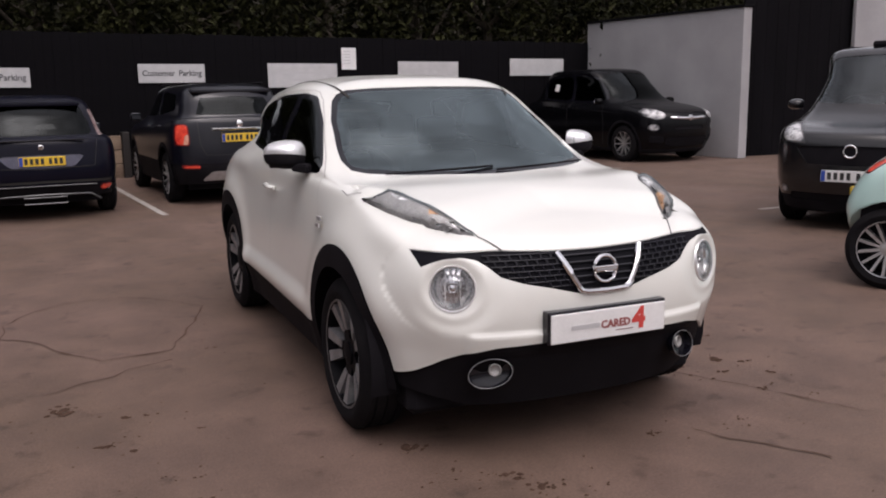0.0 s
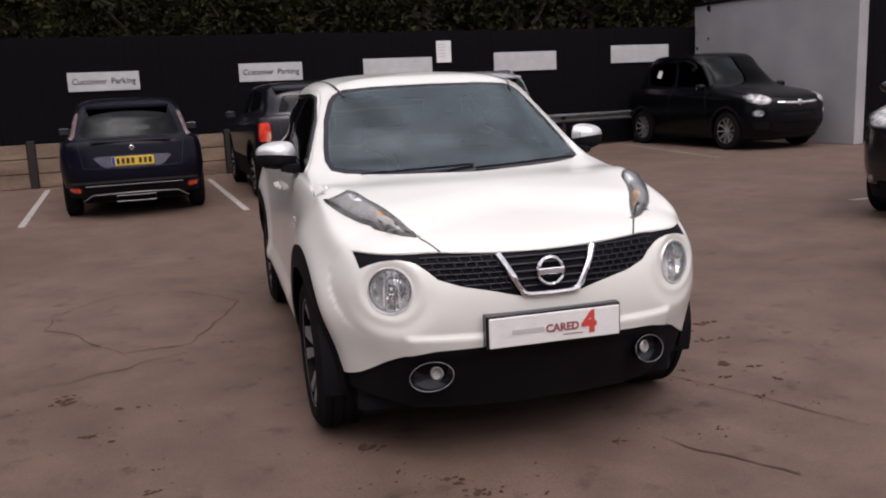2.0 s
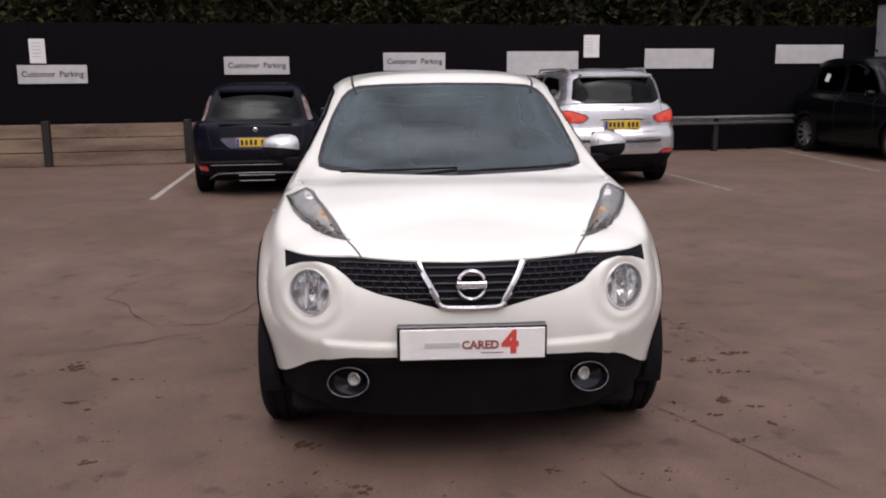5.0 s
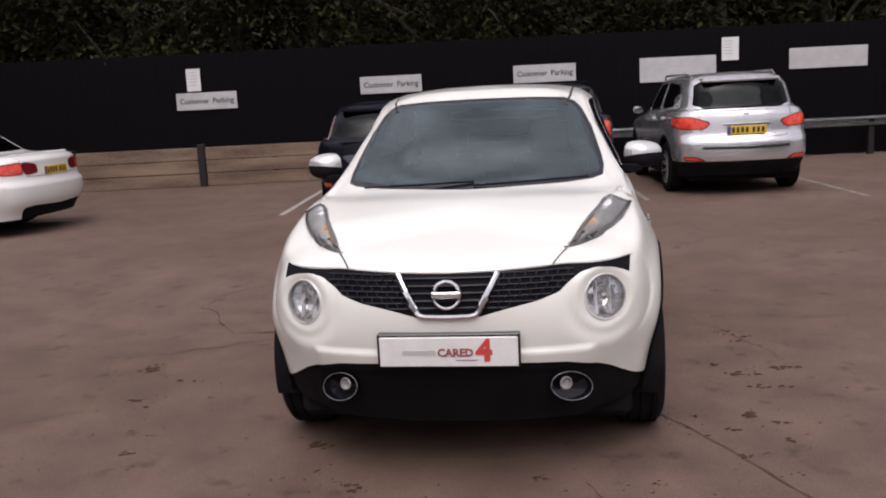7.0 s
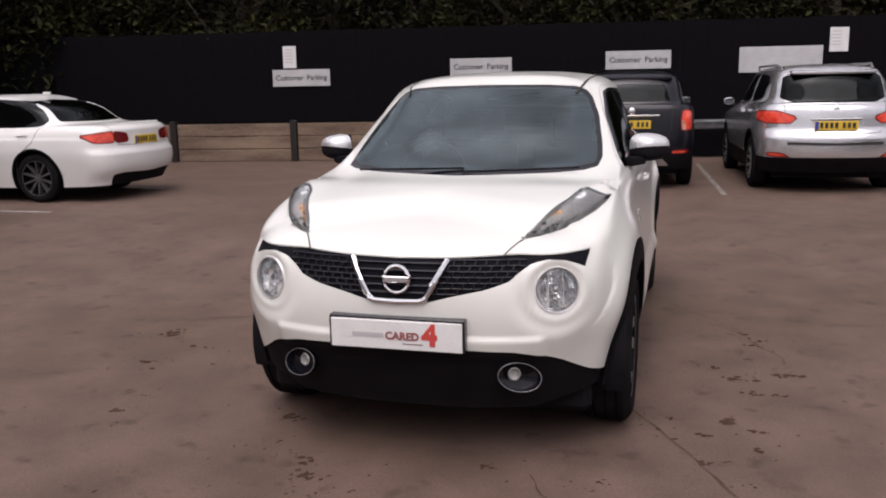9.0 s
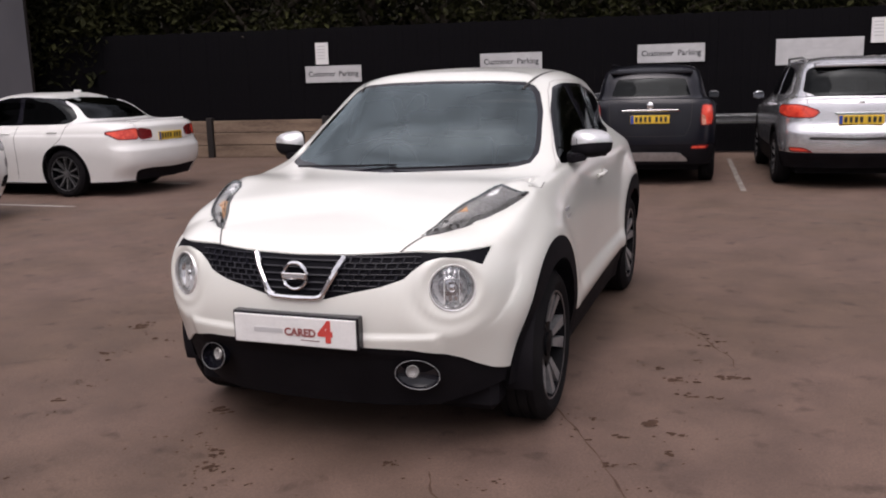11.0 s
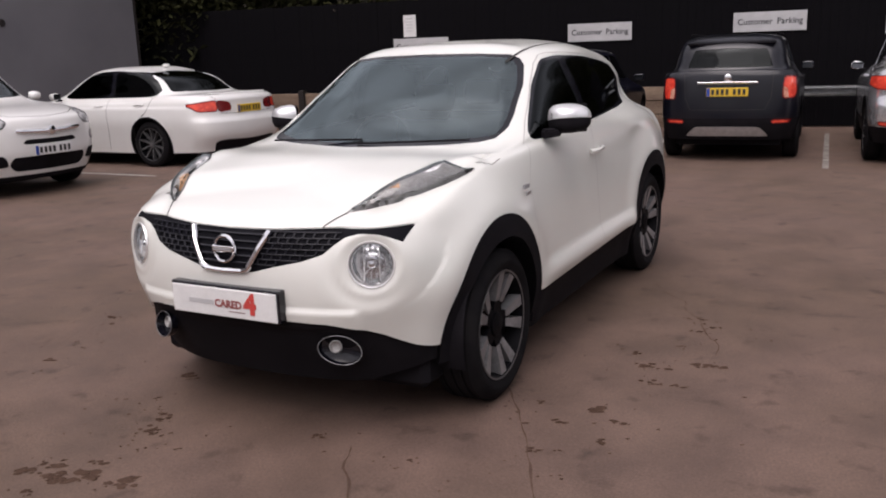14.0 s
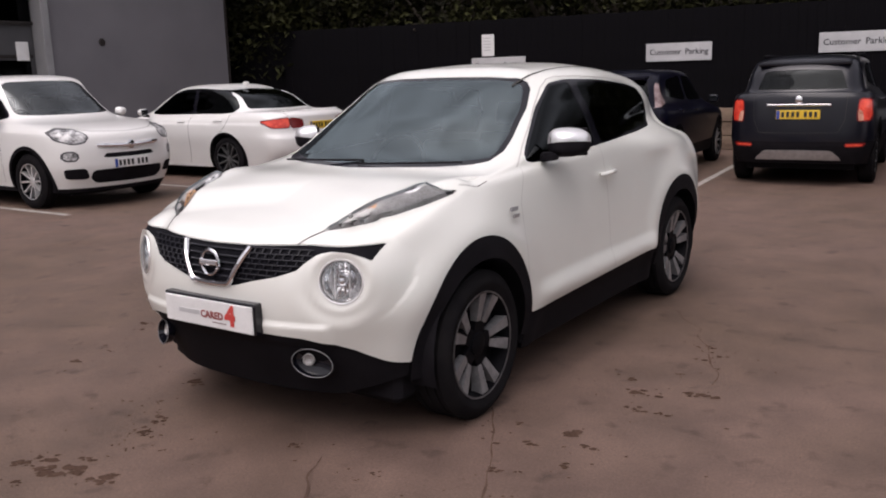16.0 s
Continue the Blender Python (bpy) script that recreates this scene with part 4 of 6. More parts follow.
SKIN_OF = {}
HATCHBACK = dict(handles=((0.22, 0.88), (1.08, 0.9)), L=4.36, W=1.82, clad=0.38, H=1.475, nose=0.78, tail=0.93, cowl=(-1.05, 1.0), rf=-0.35, rr=1.50, rw=(1.98, 1.0), belt=(0.93, 1.0), axles=(-1.32, 1.32), r=0.325, lid=(2.06, 0.97), cr=0.36, roof=0.68,
             screen=([(0, 1.03), (0.62, 1.06), (0.50, 1.40), (0, 1.42)], -0.3), back=([(0.0, 0.985), (0.58, 0.99), (0.625, 1.03), (0.59, 1.16), (0.53, 1.31), (0.48, 1.345), (0, 1.355)], 1.3),
             windows=([(-0.75, 1.0), (-0.2, 1.36), (0.35, 1.385), (0.35, 1.02)], [(0.43, 1.02), (0.43, 1.385), (1.2, 1.33), (1.4, 1.10)]),
             lamps=(([(0.70, 0.965), (0.77, 0.975), (0.655, 1.29), (0.613, 1.30)], LAMP_PINK, "tall pale red and clear tail lamp", "rear"), ([(0.64, 0.30), (0.78, 0.31), (0.82, 0.385), (0.66, 0.385)], RED_LENS, "red bumper reflector", "rear")),
             panels=(("plate_recess", [(0, 0.615), (0.36, 0.62), (0.50, 0.76), (0, 0.77)], PLATE_RECESS, "rear", -0.008),),
             plates=((2.172, 0.695, True),), gaps=(([(-0.66, 0.98), (-0.60, 0.62), (0, 0.60), (0.60, 0.62), (0.66, 0.98)], "front", 1.2), ([(-0.8, 0.43), (-0.4, 0.44), (0, 0.445), (0.4, 0.44), (0.8, 0.43)], "front", 1.2, 0.03)))
DARK_SUV = dict(handles=((0.22, 1.0), (1.08, 1.02)), L=4.28, W=1.79, clear=[(0.5, 0.75), (0.75, 0.75), (0.73, 0.93), (0.5, 0.91)], H=1.60, nose=0.92, tail=1.12, cowl=(-1.0, 1.12), rf=-0.4, rr=1.72, rw=(1.98, 1.16), belt=(1.05, 1.14), axles=(-1.27, 1.285), r=0.345, lid=(2.05, 1.14), cr=0.32, clad=0.53, lip=0.06, roof=0.68,
             screen=([(0, 1.15), (0.62, 1.18), (0.52, 1.50), (0, 1.52)], -0.35), back=([(0.0, 1.17), (0.54, 1.175), (0.46, 1.40), (0, 1.42)], 1.3),
             windows=([(-0.7, 1.13), (-0.25, 1.47), (0.35, 1.50), (0.35, 1.15)], [(0.43, 1.15), (0.43, 1.50), (1.35, 1.45), (1.5, 1.24)]),
             lamps=(([(0.66, 0.77), (0.85, 0.78), (0.83, 1.055), (0.68, 1.065)], RED_LENS, "bright red tail lamp", "rear"), ([(0.54, 0.46), (0.77, 0.465), (0.79, 0.52), (0.55, 0.52)], RED_LENS, "red bumper reflector", "rear")),
             panels=(("skid_plate", [(0, 0.305), (0.53, 0.30), (0.40, 0.42), (0, 0.425)], ALLOY_GREY, "rear", 0.01),),
             plates=((2.14, 0.87, True),), gaps=(([(-0.56, 1.14), (-0.54, 0.80), (-0.47, 0.645), (0, 0.64), (0.47, 0.645), (0.54, 0.80), (0.56, 1.14)], "front", 1.2),))
PALE_SUV = dict(shelf=(0.79, 0.05), handles=((0.22, 1.0), (1.08, 1.02)), L=4.41, wrap=0.5, W=1.87, H=1.63, nose=0.9, tail=1.10, cowl=(-1.1, 1.1), rf=-0.45, rr=1.78, rw=(2.06, 1.17), belt=(1.03, 1.14), axles=(-1.33, 1.31), r=0.35, lid=(2.13, 1.14), cr=0.42, clad=0.45, lip=0.03, roof=0.66,
            screen=([(0, 1.13), (0.62, 1.16), (0.52, 1.53), (0, 1.55)], -0.4), back=([(0.0, 1.135), (0.50, 1.14), (0.655, 1.20), (0.61, 1.46), (0.53, 1.51), (0, 1.52)], 1.3),
            windows=([(-0.75, 1.10), (-0.3, 1.50), (0.35, 1.53), (0.35, 1.13)], [(0.43, 1.13), (0.43, 1.53), (1.3, 1.48), (1.55, 1.30), (1.2, 1.17)]),
            lamps=(([(0.44, 0.965), (0.54, 0.87), (0.82, 0.88), (0.95, 0.94), (0.90, 1.045), (0.70, 1.05)], RED_LENS, "red wraparound tail lamp", "rear"), ([(0.52, 0.45), (0.80, 0.46), (0.82, 0.52), (0.64, 0.515)], RED_LENS, "red bumper reflector", "rear")),
            plates=((2.205, 0.855, True),), gaps=(([(-0.62, 1.18), (-0.60, 0.9), (-0.54, 0.76), (0, 0.74), (0.54, 0.76), (0.60, 0.9), (0.62, 1.18)], "front", 1.2), ([(-0.58, 0.63), (0, 0.62), (0.58, 0.63)], "front", 1.2, 0.035)))
SALOON = dict(crease=(0.865, 0.016), longer=0.12, shelf=(0.70, 0.04), clad=0.19, handles=((0.28, 0.87), (1.12, 0.89)), L=4.63, W=1.85, H=1.435, zb=0.17, nose=0.72, tail=0.97, house=[(-0.66, 0.975), (-0.12, 1.31), (0.15, 1.37), (0.5, 1.38), (1.02, 1.345), (1.29, 1.22), (1.43, 1.08), (1.34, 0.995)], cowl=(-0.98, 0.99), rf=-0.2, rr=0.95, rw=(1.76, 1.04), belt=(0.94, 0.99), lid=(2.21, 1.025), axles=(-1.53, 1.28), r=0.325, cf=0.55, cr=0.34, roof=0.69, rim=0.235, spokes=10, alloy=ALLOY_MID, wrap=0.3, seats=1.42, floor=0.22,
           screen=([(0, 1.02), (0.62, 1.04), (0.50, 1.36), (0, 1.38)], -0.2), back=([(0.0, 1.052), (0.65, 1.06), (0.54, 1.31), (0.47, 1.345), (0, 1.365)], 0.8),
           windows=([(-0.62, 0.985), (-0.1, 1.30), (0.15, 1.355), (0.42, 1.365), (0.42, 0.995)], [(0.49, 0.995), (0.49, 1.365), (1.0, 1.33), (1.28, 1.22), (1.46, 1.08), (1.36, 1.01)]),
           lamps=(([(0.60, 0.775), (0.85, 0.775), (0.905, 0.85), (0.905, 0.895), (0.80, 0.92), (0.60, 0.94)], RED_LENS, "red L-shaped tail lamp", "rear"), ([(0.36, 0.785), (0.598, 0.765), (0.598, 0.94), (0.37, 0.90)], RED_DARK, "dark red inner tail lamp on the boot lid", "rear")),
           panels=(("diffuser", [(0, 0.2), (0.62, 0.2), (0.66, 0.36), (0.5, 0.38), (0, 0.36)], PLASTIC, "rear", -0.01),),
           plates=((2.415, 0.80, True),), gaps=(([(0.45, 0.99), (0.47, 0.6), (0.42, 0.25)], "side", 0), ([(1.36, 1.0), (1.28, 0.8), (1.0, 0.6), (0.95, 0.25)], "side", 0), ([(-0.62, 0.98), (-0.72, 0.7), (-0.68, 0.25)], "side", 0), ([(-0.66, 1.05), (-0.61, 0.95), (-0.56, 0.75), (0, 0.73), (0.56, 0.75), (0.61, 0.95), (0.66, 1.05)], "front", 1.7, 0.005)))
ROUND_CROSSOVER = dict(alloy=SATIN_CHROME, handles=((0.16, 0.97), (1.0, 1.0)), L=4.25, W=1.80, H=1.63, house=[(-0.80, 1.06), (-0.28, 1.46), (0.0, 1.51), (0.40, 1.52), (1.02, 1.48), (1.30, 1.36), (1.26, 1.13)], nose=0.93, tail=1.0, cowl=(-1.10, 1.08), rf=-0.34, rr=1.35, rw=(1.85, 1.15), belt=(1.03, 1.10), axles=(-1.275, 1.295), r=0.335, cf=0.42, cr=0.4, roof=0.79, clad=0.25, lip=0.045, rim=0.22, lean=0.14,
            screen=([(0, 1.11), (0.45, 1.115), (0.66, 1.13), (0.66, 1.18), (0.57, 1.51), (0.48, 1.545), (0, 1.555)], -0.2), back=([(0.0, 1.17), (0.56, 1.18), (0.48, 1.46), (0, 1.48)], 1.2),
            windows=([(-0.72, 1.09), (-0.26, 1.44), (0.0, 1.485), (0.33, 1.495), (0.33, 1.12)], [(0.41, 1.12), (0.41, 1.495), (1.0, 1.45), (1.25, 1.34), (1.2, 1.16)]),
            lamps=(([(0.50, 0.86), (0.56, 0.96), (0.70, 0.985), (0.84, 0.93), (0.83, 0.83), (0.70, 0.775), (0.57, 0.79)], PARKED_LAMP, "oval clear headlamp", "front"), ([(0.63, 0.645), (0.685, 0.705), (0.775, 0.705), (0.82, 0.645), (0.775, 0.58), (0.68, 0.58)], PARKED_LAMP, "round clear running lamp", "front"),
                   ([(0.53, 0.36), (0.76, 0.37), (0.79, 0.49), (0.58, 0.495)], PLASTIC, "black fog lamp recess", "front")),
            panels=(("upper_grille", [(0, 0.60), (0.36, 0.605), (0.42, 0.665), (0, 0.66)], PLASTIC, "front", -0.012), ("lower_grille", [(0, 0.29), (0.44, 0.295), (0.53, 0.37), (0.50, 0.465), (0, 0.47)], PLASTIC, "front", -0.012)),
            plates=((-2.135, 0.53, False),), gaps=(([(0.36, 1.1), (0.40, 0.7), (0.36, 0.3)], "side", 0), ([(-0.66, 1.06), (-0.74, 0.7), (-0.70, 0.32)], "side", 0), ([(-0.62, 0.97), (-0.4, 0.925), (0, 0.905), (0.4, 0.925), (0.62, 0.97)], "front", -1.2)))
TALL_CROSSOVER = dict(ROUND_CROSSOVER, alloy=ALLOY_GREY, glass=GLASS_REAR, plates=(), H=1.74, rf=-0.28, roof=0.76, cowl=(-1.05, 1.12), house=[(-0.76, 1.08), (-0.36, 1.55), (-0.1, 1.60), (0.40, 1.62), (1.08, 1.58), (1.36, 1.42), (1.30, 1.13)],
             screen=([(0, 1.13), (0.45, 1.135), (0.66, 1.15), (0.66, 1.20), (0.60, 1.60), (0.52, 1.64), (0, 1.65)], -0.3), back=([(0.0, 1.17), (0.56, 1.18), (0.50, 1.56), (0, 1.58)], 1.2),
             windows=([(-0.68, 1.10), (-0.30, 1.53), (-0.08, 1.58), (0.33, 1.595), (0.33, 1.12)], [(0.41, 1.12), (0.41, 1.595), (1.06, 1.55), (1.30, 1.42), (1.25, 1.16)]))
VAN = dict(handles=((0.0, 1.02),), L=4.40, W=1.72, H=1.85, nose=1.0, tail=1.2, cowl=(-1.42, 1.2), rf=-0.75, rr=2.1, rw=(2.17, 1.25), belt=(1.15, 1.2), axles=(-1.35, 1.37), r=0.32, lid=(2.18, 1.22), cf=0.45, cr=0.18, roof=0.80, clad=0.34, lip=0.02, lean=0.2,
           screen=([(0, 1.235), (0.55, 1.25), (0.68, 1.28), (0.60, 1.70), (0.50, 1.735), (0, 1.75)], -0.6), windows=([(-1.0, 1.2), (-0.62, 1.66), (0.05, 1.68), (0.05, 1.2)],),
           lamps=(([(0.44, 0.86), (0.70, 0.88), (0.76, 1.05), (0.62, 1.06), (0.48, 0.96)], PARKED_LAMP, "clear headlamp", "front"), ([(0.62, 0.36), (0.70, 0.36), (0.71, 0.44), (0.62, 0.44)], PARKED_LAMP, "small round fog lamp", "front")),
           panels=(("grille", [(0, 0.66), (0.42, 0.67), (0.55, 0.84), (0, 0.85)], PLASTIC, "front", -0.015), ("lower_grille", [(0, 0.28), (0.6, 0.30), (0.6, 0.38), (0, 0.38)], PLASTIC, "front", -0.015)),
           plates=((-2.205, 0.56, False),), gaps=())
CITY_CAR = dict(handles=((0.2, 0.86),), L=3.57, W=1.63, H=1.49, nose=0.82, tail=0.92, cowl=(-0.95, 1.03), rf=-0.3, rr=0.82, rw=(1.26, 1.03), belt=(0.95, 0.98), axles=(-1.1, 1.36), r=0.285, lid=(1.40, 0.97), tuck=0.2, liner=-0.08, cf=0.5, cr=0.3, roof=0.66, rim=0.2, spokes=14, lip=0.02,
            screen=([(0, 1.06), (0.52, 1.08), (0.44, 1.40), (0, 1.42)], -0.3), back=([(0.0, 1.05), (0.5, 1.06), (0.42, 1.36), (0, 1.38)], 1.0), windows=([(-0.65, 1.0), (-0.2, 1.37), (0.4, 1.38), (0.4, 1.02)], [(0.48, 1.02), (0.48, 1.38), (0.9, 1.33), (1.1, 1.08)]),
            lamps=(([(0.56, 0.80), (0.70, 0.80), (0.70, 0.98), (0.56, 0.98)], RED_LENS, "red tail lamp", "rear"),), plates=((1.785, 0.6, True),), gaps=())


def rear_trim(car, L, bar=None, badge=None, spoiler=None, exhaust=()):
    """Chrome bar, badge, roof spoiler and tail pipes on a tailgate."""
    before = set(car.children)
    if bar:
        z, w, y = bar
        part("chrome_bar", box((-w, y - 0.006, z - 0.013), (w, y + 0.012, z + 0.013), 0.004), CHROME, car, "chrome bar above the plate")
    if badge:
        z, r, y = badge
        bm = bmesh.new()
        add_lathe(bm, [(0.012, 0.001), (0.012, r * 0.8), (0.006, r), (-0.01, r)], 20, "y")
        part("badge", bm, CHROME, car, "plain chrome badge", smooth=True, m=pose(0, y, z))
    if spoiler:
        y0, y1, z, w = spoiler
        bm = bmesh.new()
        add_box(bm, (-w, y0, z - 0.03), (w, y1, z + 0.015), 0.012, 2)
        for v in bm.verts:
            v.co.z -= 0.06 * (v.co.x / w) ** 2 + 0.05 * (v.co.y - y0)
        part("roof_spoiler", bm, PAINT_OF[car.name], car, smooth=True)
    for x, z, y in exhaust:
        bm = bmesh.new()
        add_lathe(bm, [(0.04, 0.035), (0.05, 0.04), (-0.08, 0.04)], 16, "y")
        part("tail_pipe", bm, CHROME, car, smooth=True, m=pose(x, y, z))
    for ob in set(car.children) - before:
        ob.matrix_basis = pose(0, 0, LIFT_OF[car.name]) @ ob.matrix_basis


PAINT_OF, LIFT_OF = {}, {}


def park(name, label, d, paint_, m, lift=0.0):
    car = parked_car(name, label, d, paint_, pose(0, 0, GROUND) @ m @ Matrix.Diagonal((1, 1, 1.016, 1)))
    PAINT_OF[car.name], LIFT_OF[car.name] = paint_, lift
    for ob in car.children:
        if not ob.name.startswith("wheel") or ob.name.startswith("wheel_arch"):
            ob.matrix_basis = pose(0, 0, lift) @ ob.matrix_basis
    return car


hatchback = park("hatchback_car", "dark navy sporty hatchback parked nose to the fence", HATCHBACK, NAVY, pose(-2.2, 8.51, 0, 0, 0, 184.3) @ Matrix.Scale(0.97, 4), 0.035)
rear_trim(hatchback, 4.36, None, (0.855, 0.034, 2.135), (1.36, 1.66, 1.44, 0.52))
bm = bmesh.new()
add_tube(bm, [(-0.64, 2.10, 0.21), (-0.52, 2.17, 0.285), (0, 2.215, 0.30), (0.52, 2.17, 0.285), (0.64, 2.10, 0.21)], 0.010, 6)
part("diffuser_trim", bm, ALLOY_MID, hatchback, "silver outline of the rear diffuser", smooth=True, m=pose(0, 0, 0.035))
bm = bmesh.new()
add_tube(bm, [(-0.24, 2.19, 0.19), (-0.24, 2.20, 0.265), (0.24, 2.20, 0.265), (0.24, 2.19, 0.19)], 0.009, 6, True)
part("bumper_strip", box((-0.60, 2.155, 0.392), (0.60, 2.186, 0.404), 0.004), ALLOY_MID, hatchback, "thin pale strip along the bumper", m=pose(0, 0, 0.035))
part("diffuser", bm, ALLOY_MID, hatchback, "grey outlined rear diffuser", m=pose(0, 0, 0.035))
part("tailgate_handle", box((-0.5, 2.09, 0.925), (0.5, 2.125, 0.942), 0.006), PLASTIC, hatchback, m=pose(0, 0, 0.035))
dark_suv = park("suv_car", "charcoal compact suv with red lamps and silver skid plate", DARK_SUV, CHARCOAL, pose(0.23, 9.0, 0, 0, 0, 184.3) @ Matrix.Scale(0.97, 4), 0.04)
rear_trim(dark_suv, 4.28, (0.985, 0.38, 2.13), (1.05, 0.045, 2.115), (1.5, 1.80, 1.57, 0.56))
for side in (1, -1):
    part("roof_rail", box((side * 0.56 - 0.015, -0.2, 1.585), (side * 0.56 + 0.015, 1.4, 1.615), 0.01), PLASTIC, dark_suv, m=pose(0, 0, 0.04))
pale_suv = park("suv_car", "silver suv with red tail lamps and roof rails", PALE_SUV, SILVER, pose(2.76, 8.99, 0, 0, 0, 184.3) @ Matrix.Scale(0.985, 4), 0.02)
rear_trim(pale_suv, 4.41, (0.93, 0.31, 2.19), (1.06, 0.04, 2.15), (1.55, 1.9, 1.60, 0.52), ((0.45, 0.28, 2.08), (-0.45, 0.28, 2.08)))
for side in (1, -1):
    bm = bmesh.new()
    add_tube(bm, [(side * 0.58, -0.3, 1.57), (side * 0.60, -0.15, 1.625), (side * 0.60, 1.3, 1.625), (side * 0.57, 1.5, 1.57)], 0.016, 6)
    part("roof_rail", bm, ALLOY_GREY, pale_suv, smooth=True, m=pose(0, 0, 0.02))


def crossover_face(car, zb=0.745):
    """Moustache bar, badge and mirrors' trim of the round-eyed crossover."""
    bm = bmesh.new()
    on = drape(SKIN_OF[car.name], lambda x, y, z: y < -1.5 and z < 1.0, "front")
    line = [(x, zb + 0.10 * x * x) for x in np.linspace(-0.44, 0.44, 13)]
    add_tube(bm, [(x, float(on(abs(x), z)[0][1]) - 0.008, z) for x, z in line], [0.016] + [0.028] * 11 + [0.016], 8)
    part("chrome_bar", bm, CHROME, car, "chrome bar on the nose", smooth=True)
    bm = bmesh.new()
    add_lathe(bm, [(-0.014, 0.001), (-0.014, 0.04), (-0.008, 0.052), (0.02, 0.052)], 22, "y")
    part("badge", bm, CHROME, car, "plain round chrome badge", smooth=True, m=pose(0, float(on(0, zb + 0.005)[0][1]) - 0.022, zb + 0.005))


black = park("crossover_car", "black crossover with chrome nose bar beside the white wall", TALL_CROSSOVER, BLACK_CAR, pose(9.35, 11.2, 0, 0, 0, 6.3) @ Matrix.Scale(1.07, 4))
crossover_face(black, 0.80)
side_on = drape(SKIN_OF[black.name], lambda x, y, z: x > 0.4, "side")
part("window_sticker", box((-0.01, -0.062, -0.072), (0.004, 0.062, 0.072), 0.002), PAPER, black, "white sticker in the rear side window", m=pose(-float(side_on(0.92, 1.37)[0][0]) - 0.004, 0.92, 1.37, 10, 14, 0))
white_x = park("crossover_car", "white crossover with round lamps and a chrome nose bar", ROUND_CROSSOVER, WHITE_CAR, pose(-8.77, 2.5, 0, 0, 0, 90))
crossover_face(white_x)
saloon = park("saloon_car", "white sporty saloon with dark multi-spoke wheels in a side bay", SALOON, WHITE_CAR, pose(-8.68, 5.68, 0, 0, 0, -90))
part("roof_aerial", box((-0.015, 0.78, 1.42), (0.015, 0.90, 1.462), 0.01, 2), WHITE_CAR, saloon, "small shark fin aerial")
part("boot_lip", box((-0.60, 2.16, 1.010), (0.60, 2.235, 1.030), 0.008), WHITE_CAR, saloon)
van = park("van", "dark grey compact van with a roof console, nose outwards", VAN, VAN_GREY, pose(7.11, 2.28, 0, 0, 0, -63))
tagged(van, category="van")
rear_trim(van, 4.4, None, None)
bm = bmesh.new()
add_tube(bm, [(0.06 * math.cos(t), 0, 0.06 * math.sin(t)) for t in np.arange(20) * math.pi / 10], 0.009, 6, True)
part("badge", bm, CHROME, van, "chrome ring badge", smooth=True, m=pose(0, -2.205, 0.80))
part("roof_pod", box((-0.25, -0.55, 1.83), (0.25, 0.0, 1.90), 0.03, 2), PLASTIC, van)
mint = park("city_car", "pale mint green small city car with spoked alloy wheels", CITY_CAR, MINT, pose(4.71, -1.48, 0, 0, 0, 23.6))

# ---- the white crossover ----
def level(xs, ys, zs):
    """One level of the body: half widths, lengths and heights from the nose round to the tail."""
    return list(zip(xs, ys, zs))


sill = level([0, 0.35, 0.62, 0.76, 0.8, 0.8, 0.8, 0.8, 0.8, 0.8, 0.78, 0.66, 0.35, 0],
    [-1.93, -1.9, -1.78, -1.62, -1.29, -0.8, -0.2, 0.3, 0.765, 1.202, 1.555, 1.76, 1.844, 1.862],
    [0.19, 0.19, 0.19, 0.19, 0.19, 0.17, 0.17, 0.17, 0.17, 0.19, 0.21, 0.23, 0.23, 0.23])
bumper_low = level([0, 0.36, 0.63, 0.78, 0.855, 0.845, 0.84, 0.84, 0.845, 0.865, 0.83, 0.7, 0.36, 0],
    [-2.03, -2, -1.88, -1.66, -1.29, -0.8, -0.2, 0.3, 0.765, 1.202, 1.555, 1.816, 1.9, 1.918],
    [0.42, 0.42, 0.42, 0.42, 0.42, 0.4, 0.4, 0.4, 0.41, 0.44, 0.46, 0.48, 0.48, 0.48])
bumper = level([0, 0.38, 0.66, 0.802, 0.863, 0.843, 0.828, 0.828, 0.838, 0.863, 0.828, 0.72, 0.36, 0],
    [-2.06, -2.03, -1.91, -1.68, -1.29, -0.8, -0.2, 0.3, 0.765, 1.202, 1.555, 1.834, 1.928, 1.946],
    [0.58, 0.58, 0.58, 0.6, 0.64, 0.6, 0.6, 0.6, 0.62, 0.66, 0.68, 0.68, 0.68, 0.68])
waist = level([0, 0.38, 0.65, 0.773, 0.83, 0.82, 0.81, 0.81, 0.82, 0.84, 0.795, 0.71, 0.36, 0],
    [-2.05, -2.01, -1.86, -1.66, -1.29, -0.8, -0.2, 0.3, 0.765, 1.202, 1.555, 1.816, 1.909, 1.928],
    [0.73, 0.73, 0.74, 0.78, 0.82, 0.8, 0.8, 0.81, 0.85, 0.88, 0.88, 0.88, 0.88, 0.88])
shoulder = level([0, 0.38, 0.63, 0.738, 0.765, 0.785, 0.79, 0.79, 0.795, 0.775, 0.71, 0.65, 0.34, 0],
    [-1.99, -1.94, -1.78, -1.62, -1.29, -0.8, -0.2, 0.3, 0.765, 1.202, 1.555, 1.769, 1.853, 1.872],
    [0.835, 0.84, 0.86, 0.895, 0.955, 0.98, 0.99, 1.01, 1.03, 1.03, 1, 1, 1.03, 1.03])
